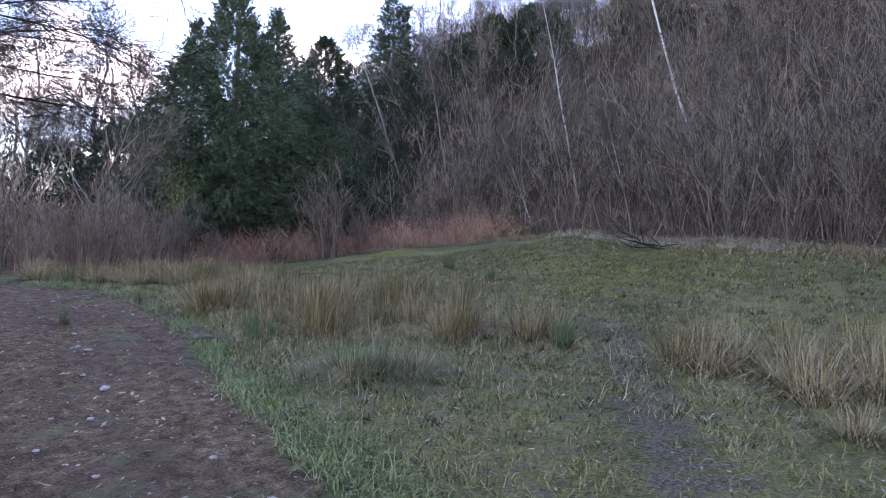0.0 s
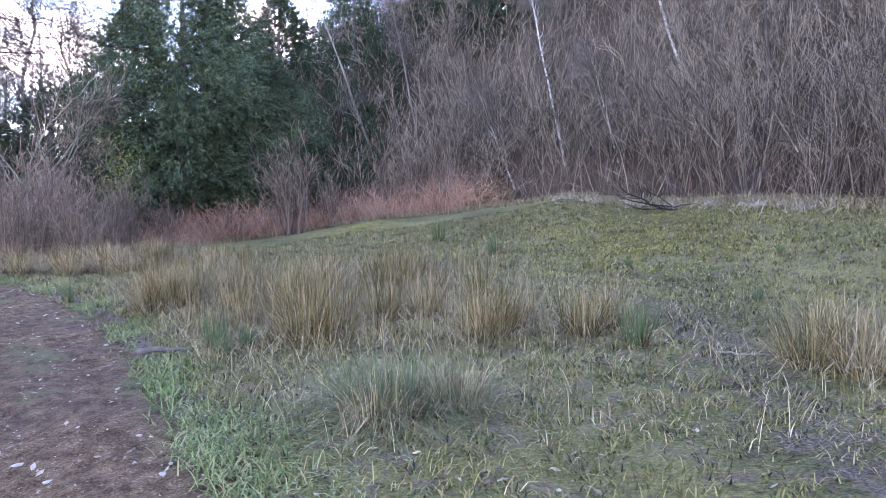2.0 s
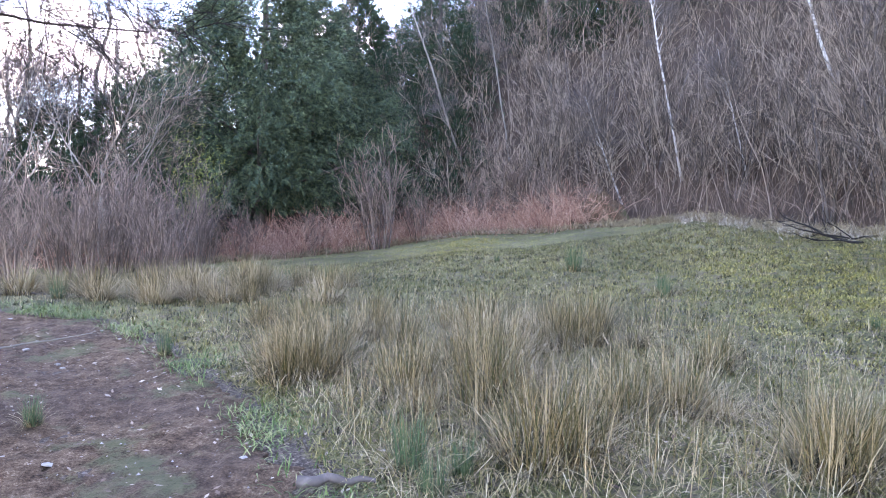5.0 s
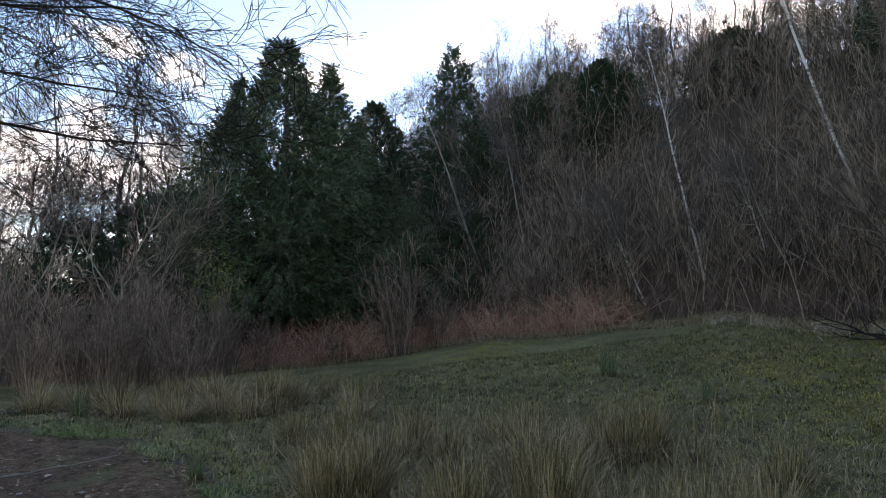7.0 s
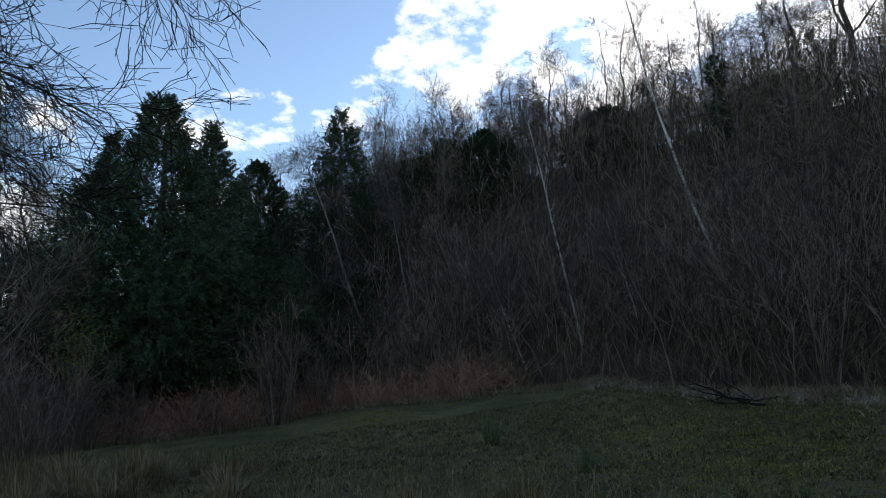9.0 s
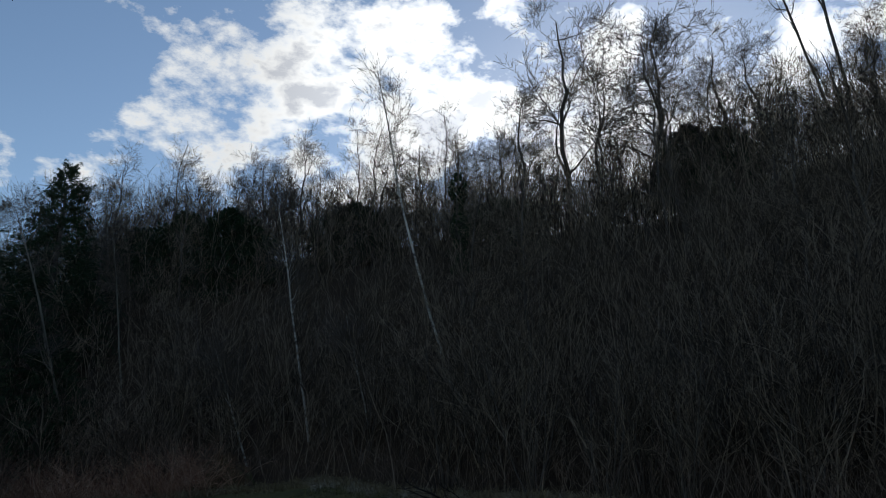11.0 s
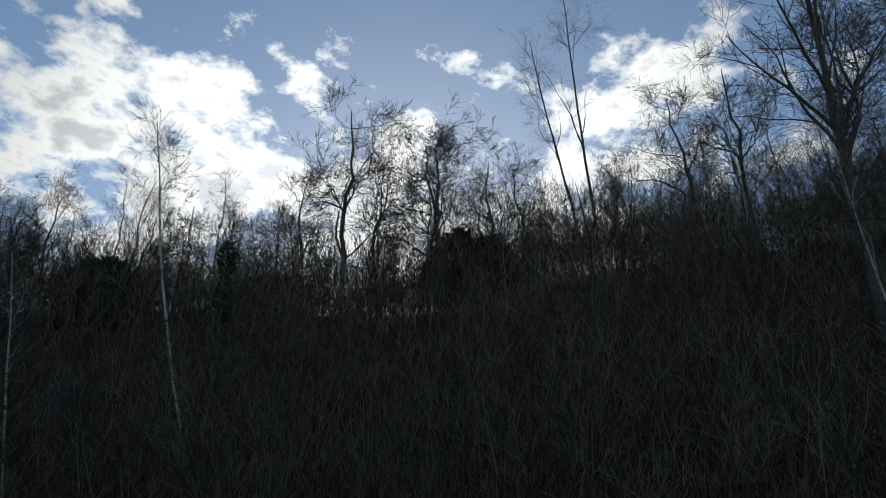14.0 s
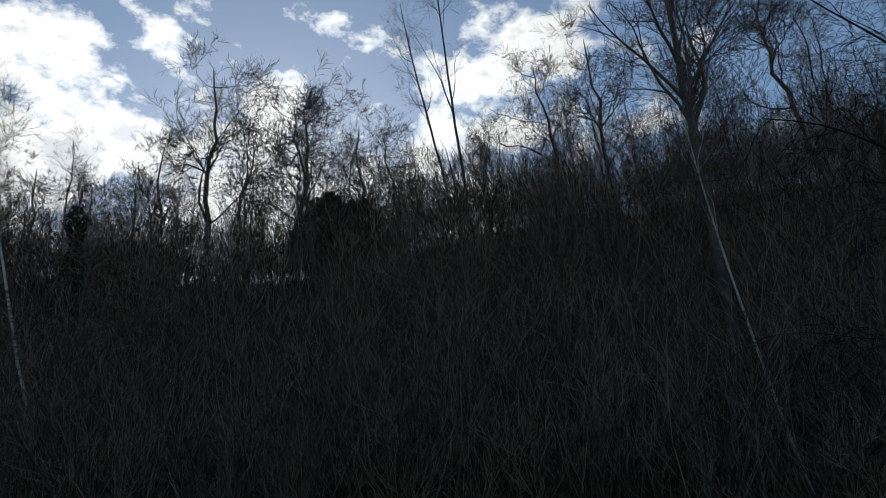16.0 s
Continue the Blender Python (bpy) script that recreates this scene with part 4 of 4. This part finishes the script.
# dark and pale tufts that break the turf
def tufted(name, label, cx, cy, each, spread, length, width, mat):
    x_, y_ = np.repeat(cx, each) + rng.normal(size=len(cx) * each) * spread, np.repeat(cy, each) + rng.normal(size=len(cx) * each) * spread
    ok_ = (path_depth(x_, y_) < -0.05) & (edge_dist(x_, y_)[0] < -0.2)
    x_, y_ = x_[ok_], y_[ok_]
    return scatter_blades(name, label, np.column_stack([x_, y_]), length * rng.uniform(0.5, 1.3, len(x_)), np.abs(rng.normal(0.7, 0.3, len(x_))).clip(0, 1), width, mat, 2, 0.7)


cx, cy = rng.uniform(-9, 9, 9000), 4.5 + 16 * rng.uniform(0, 1, 9000) ** 0.8
tufted("turf_tufts", "small dark tufts and worn clods in the turf", cx, cy, 11, 0.045, 0.06, 0.006, CLOD_SHADE)
cx, cy = rng.uniform(-8, 9, 3600), 5 + 15 * rng.uniform(0, 1, 3600) ** 0.8
tufted("bent_straw", "small wisps of bleached grass in the turf", cx, cy, 7, 0.05, 0.09, 0.004, STRAW)
ma, md = rng.normal(31, 7, 1700), rng.normal(11.5, 2.2, 1700)
mb, me_ = rng.normal(2, 3, 300), rng.uniform(15, 19.5, 300)
cx, cy = polar(np.r_[ma, mb], np.r_[md, me_])
tufted("moss", "yellowish moss spreading through the turf", cx, cy, 20, 0.10, 0.04, 0.008, MOSS)
# lusher grass on the path's verge
k = 38000
i = rng.integers(0, 160, k)
out = (RIGHT - LEFT) / np.hypot(*(RIGHT - LEFT).T)[:, None]
off = np.abs(rng.normal(0.0, 0.34, k)) - 0.13
xy = RIGHT[i] + out[i] * off[:, None] + rng.normal(size=(k, 2)) * 0.06
ok = (np.sin(xy[:, 0] * 3.1) * np.sin(xy[:, 1] * 2.3 + 1) + rng.normal(size=k) * 0.4 > 0.05) & (xy[:, 1] < 14.5)
xy = xy[ok]
scatter_blades("verge_grass", "fresh green grass along the path's edge", xy, rng.uniform(0.035, 0.12, len(xy)), np.abs(rng.normal(0.75, 0.3, len(xy))).clip(0, 1), 0.0038, LUSH, 3, 0.9)
i = rng.integers(0, 160, 5000)
xy = LEFT[i] - out[i] * (np.abs(rng.normal(0, 0.5, 5000)))[:, None]
scatter_blades("verge_grass", "thin green grass on the path's far verge", xy, rng.uniform(0.04, 0.13, 5000), np.abs(rng.normal(0.55, 0.3, 5000)).clip(0, 1), 0.0045, LUSH, 3, 0.8)
# bent dead blades among the rushes
k = 26000
x, y = rng.uniform(-4.6, 2.6, k), rng.uniform(5.6, 13.5, k)
dens = np.exp(-((x + 1.5) / 2.4) ** 2) * np.exp(-((y - 9.3) / 2.2) ** 2) + 0.12 + 0.5 * np.exp(-((x - 3.4) / 1.2) ** 2 - ((y - 6.4) / 1.4) ** 2)
ok = (rng.uniform(0, 1, k) < dens) & (path_depth(x, y) < -0.25)
x, y = x[ok], y[ok]
scatter_blades("dead_grass", "bent bleached grass between the rush clumps", np.column_stack([x, y]), rng.uniform(0.07, 0.26, len(x)), np.abs(rng.normal(0.8, 0.3, len(x))).clip(0, 1), 0.0022, STRAW, 3, 0.6)

k = 3000
x, y = rng.normal(-1.6, 1.5, k), rng.uniform(7.8, 12.8, k)
ok = (path_depth(x, y) < -0.4) & (x < 1.4) & (np.sin(x * 3.3 + y) * np.sin(y * 2.7 - 0.8 * x) > -0.25)
x, y = x[ok], y[ok]
scatter_blades("rush_stalks", "thin upright straw and green stalks between the clumps", np.column_stack([x, y]), rng.uniform(0.22, 0.62, len(x)), np.abs(rng.normal(0.4, 0.3, len(x))).clip(0, 1), 0.0026, RUSH, 3, 0.7)

# rush clumps
RUSHES = [rush_clump(rng, "rush_clump", "brown and green soft-rush clump in rough grass", 0.62, 210, RUSH, 0.2, 0.46, 0.003, group="rush clumps in the meadow") for k in range(4)]
GREENS = [rush_clump(rng, "rush_clump", "dark green soft-rush clump standing in turf", 0.5, 120, GREEN_RUSH, 0.12, 0.25, 0.0035, group="rush clumps in the meadow") for k in range(2)]
FLOPS = [rush_clump(rng, "grass_tussock", "bleached tussock of long grass flopping over", 0.6, 230, STRAW, 0.22, 0.75, 0.0036, group="grass tussocks") for k in range(3)]
LONGS = [rush_clump(rng, "grass_tussock", "green and straw tussock combed over by the wind", 0.5, 380, GREEN_RUSH, 0.26, 1.5, 0.003, group="grass tussocks") for k in range(2)]
PLACED = ((0, -1.22, 8.5, 1.0), (0, -0.34, 9.3, 0.9), (0, 0.1, 8.15, 1.0), (0, 0.35, 8.4, 0.7), (0, 1.35, 8.6, 0.85), (0, -3.3, 9.9, 0.9), (0, -3.0, 10.6, 0.95), (0, -2.3, 9.6, 0.95), (0, -1.7, 9.5, 1.0),
          (1, 0.15, 16.6, 1.05), (1, 0.95, 14.1, 0.7), (0, -4.4, 16.6, 0.75), (1, -4.8, 16.9, 0.8), (1, -4.0, 16.4, 0.75), (0, -5.4, 16.8, 0.8), (1, -1.05, 18.4, 0.4), (1, 1.32, 7.8, 0.9), (1, 0.9, 13.9, 0.5), (0, 2.25, 6.9, 0.9), (2, 2.5, 6.7, 0.9), (2, 3.1, 6.3, 1.0), (2, 3.6, 5.8, 1.0),
          (0, 3.5, 7.4, 0.9), (0, 4.2, 7.2, 1.0), (3, -0.85, 6.45, 0.8), (3, -0.62, 6.3, 0.85), (3, -0.4, 6.5, 0.7), (2, -0.25, 6.35, 0.6), (2, -0.6, 6.6, 0.5), (2, -0.75, 6.1, 0.55), (1, -2.2, 8.25, 0.75), (0, 0.25, 8.35, 0.9), (0, -1.45, 8.35, 1.1), (0, -3.2, 10.0, 0.8), (0, 1.0, 8.3, 0.9), (0, -0.6, 11.4, 1.0), (0, -0.9, 11.5, 0.9), (1, -2.05, 7.9, 0.55), (1, -1.9, 8.15, 0.5),
          (1, -4.55, 10.75, 0.5), (1, -4.65, 8.85, 0.45), (0, -4.5, 16.0, 0.8), (0, -3.9, 15.6, 0.8), (0, -3.6, 15.8, 0.75), (0, -5.0, 15.4, 0.85), (1, -7.4, 14.2, 0.8), (1, 3.2, 9.5, 0.4), (1, 4.6, 11.6, 0.4), (1, 2.6, 12.0, 0.35))
for kind, x, y, size in PLACED:
    kinds = (RUSHES, GREENS, FLOPS, LONGS)[kind]
    stand(kinds[int(rng.integers(0, len(kinds)))], x, y, rng.uniform(0, 360), size, 0.0)
for k in range(40):
    x, y = rng.normal(-1.7, 1.35), rng.uniform(8.8, 12.4)
    if path_depth(x, y)[0] > -0.45 or x > 1.2:
        continue
    kinds = RUSHES if rng.uniform() < 0.65 else FLOPS
    stand(kinds[k % 3], x, y, rng.uniform(0, 360), rng.uniform(0.4, 0.95), 0.0)
for k in range(26):
    x, y = rng.normal(-5.9, 0.9), rng.uniform(13.6, 15.8)
    kinds = RUSHES if rng.uniform() < 0.35 else FLOPS
    stand(kinds[k % 3], x, y, rng.uniform(0, 360), rng.uniform(0.7, 1.1), 0.0)
for k in range(14):
    x, y = rng.uniform(2.4, 5.0), rng.uniform(4.2, 8.0)
    kinds = RUSHES if rng.uniform() < 0.4 else FLOPS
    stand(kinds[k % 3], x, y, rng.uniform(0, 360), rng.uniform(0.55, 0.9), 0.0)

# ---------------------------------------------------------------- litter, stones, sticks
k = 9000
x, y = rng.uniform(-6.5, 4, k), rng.uniform(2.5, 12, k)
ok = edge_dist(x, y)[0] < 0
base = on_land(np.column_stack([x[ok], y[ok]]), -0.012)
tagged(new("fallen_leaves", mesh_of("fallen_leaves", *leaves(rng, base, rng.uniform(0.008, 0.026, len(base)), 2.2), DEADLEAF, False)), "scattered brown and pale fallen leaves", "leaves", kind="stuff")


def stone_mesh(seed):
    noise.seed_set(seed + 1)
    bm = bmesh.new()
    bmesh.ops.create_icosphere(bm, subdivisions=1, radius=1.0)
    for v in bm.verts:
        v.co *= 0.75 + 0.5 * noise.random()
        v.co.z *= 0.5
    me = bpy.data.meshes.new("stone")
    bm.to_mesh(me)
    bm.free()
    me.materials.append(STONE)
    return me


stones = [stone_mesh(k) for k in range(5)]
for k in range(120):
    i = int(rng.integers(30, 140))
    u = rng.uniform(0.05, 0.95)
    x, y = RIGHT[i] * (1 - u) + LEFT[i] * u
    ob = tagged(new("stone", stones[k % 5]), "small pale stone bedded in the earth path", "stone", "stones on the path")
    ob.matrix_basis = pose(x, y, float(height(x, y)) - 0.014, 0, 0, rng.uniform(0, 360)) @ Matrix.Scale(float(rng.uniform(0.010, 0.034)), 4)
k = 1800
i, u = rng.integers(20, 150, k), rng.uniform(0.02, 0.98, k)
xy = RIGHT[i] * (1 - u)[:, None] + LEFT[i] * u[:, None] + rng.normal(size=(k, 2)) * 0.05
c = on_land(xy, 0.012)
tet = np.array([[1, 0, -0.3], [-0.5, 0.87, -0.3], [-0.5, -0.87, -0.3], [0.1, 0, 0.6]])
v = c[:, None] + tet[None] * rng.uniform(0.004, 0.012, (k, 1, 1)) * rng.uniform(0.6, 1.4, (k, 4, 1))
f = (np.array([(0, 1, 3), (1, 2, 3), (2, 0, 3)])[None] + np.arange(k)[:, None, None] * 4).reshape(-1, 3)
tagged(new("gravel", mesh_of("gravel", v.reshape(-1, 3), f, STONE, False)), "loose grit on the earth path", "gravel", kind="stuff")


def fallen(name, label, ends, r0, mat, side, twig_len, lift=0.0, category="branch"):
    """A branch lying on the land from one place to another."""
    (xa, ya), (xb, yb) = ends
    ob = thing(name, label, category)
    t = np.linspace(0, 1, 9)
    px, py = xa + (xb - xa) * t, ya + (yb - ya) * t
    p = np.stack([px, py, height(px, py) + r0 + lift * t ** 1.5], -1)[None] - np.array([xa, ya, float(height(xa, ya))])
    p[0, 1:] += rng.normal(size=(8, 3)) * np.array([0.04, 0.04, 0.01]) * min(1, twig_len * 3 + 0.1)
    r = r0 * np.linspace(1, 0.35, 9)[None]
    part("stem", mesh_of("stem", *tubes(p, r, 6), mat), ob)
    if side:
        a, ra = grow(rng, p, r, side, 0.1, 1.0, twig_len, 45, 0.5, 5, 0.6, 0.15, 0.4)
        b, rb = grow(rng, a, ra, 3, 0.2, 1.0, twig_len * 0.5, 40, 0.2, 3, 0.7, 0.12, 0.5)
        tagged(part("twig", mesh_of("twig", *joined([tubes(a, ra, 4), tubes(b, rb)]), mat), ob), kind="stuff")
    ob.matrix_basis = pose(xa, ya, float(height(xa, ya)))
    return ob


def shade_mound(wide, deep, tall):
    """A low heap with a broken surface, a solid stand-in for a shaded gap."""
    u, v = np.meshgrid(np.linspace(-1, 1, 30), np.linspace(-1, 1, 22))
    r = np.clip(1 - u ** 2, 0, 1) * np.clip(1 - v ** 2, 0, 1)
    z = tall * (r ** 0.7) * (1 + 0.18 * np.sin(7 * u + 3 * v) * np.sin(6 * v)) + rng.normal(size=u.shape) * 0.03 * (r > 0) - 0.12
    i = np.arange(u.size).reshape(u.shape)
    q = np.stack([i[:-1, :-1], i[:-1, 1:], i[1:, 1:], i[1:, :-1]], -1).reshape(-1, 4)
    return tagged(new("shade_mound", mesh_of("shade_mound", np.stack([u * wide, v * deep, z], -1).reshape(-1, 3), q, PATH)), "dark heap standing in for a shaded gap between brambles", "earth bank")


# dark earth-coloured heap added where the undergrowth has only a shaded gap
lay(shade_mound(0.9, 0.7, 1.0), *polar(12.8, 20.9), -13)
for x, y, size in ((-2.75, 5.9, 0.07), (-2.55, 5.75, 0.05), (-2.3, 5.55, 0.045), (-3.3, 6.3, 0.06), (-1.75, 5.5, 0.03), (-3.6, 7.3, 0.045), (-2.9, 6.9, 0.035), (-4.2, 8.2, 0.04)):
    ob = tagged(new("stone", stones[int(size * 1000) % 5]), "flat grey stone bedded in the earth path", "stone", "stones on the path")
    ob.matrix_basis = pose(x, y, float(height(x, y)) - 0.016, 0, 0, size * 4000) @ Matrix.Diagonal((size, size * 0.7, size * 0.6, 1))
fallen("fallen_branch", "dark dead branch lying at the meadow's edge", (polar(31.5, 14.2), polar(25.8, 15.6)), 0.028, SILHOUETTE_TWIG, 11, 0.9, 0.42)
fallen("fallen_branch", "dark twiggy branch fallen by the bleached grass", (polar(32.5, 15.0), polar(28.0, 14.3)), 0.022, SILHOUETTE_TWIG, 9, 0.8, 0.2)
fallen("log", "short dark rotten log at the path's edge", ((-2.75, 7.95), (-2.35, 8.0)), 0.035, BARK, 0, 0.1, category="log")
fallen("stick", "pale dry stick lying on the path", ((-6.3, 10.7), (-5.6, 11.5)), 0.012, PALE_BARK, 2, 0.15, category="stick")
fallen("stick", "thin grey stick in the trodden turf", ((1.85, 7.45), (2.2, 7.2)), 0.010, PALE_BARK, 1, 0.1, category="stick")
fallen("stick", "dark crooked stick beside the path", ((-8.6, 14.6), (-7.8, 14.9)), 0.03, BARK, 3, 0.3, category="stick")
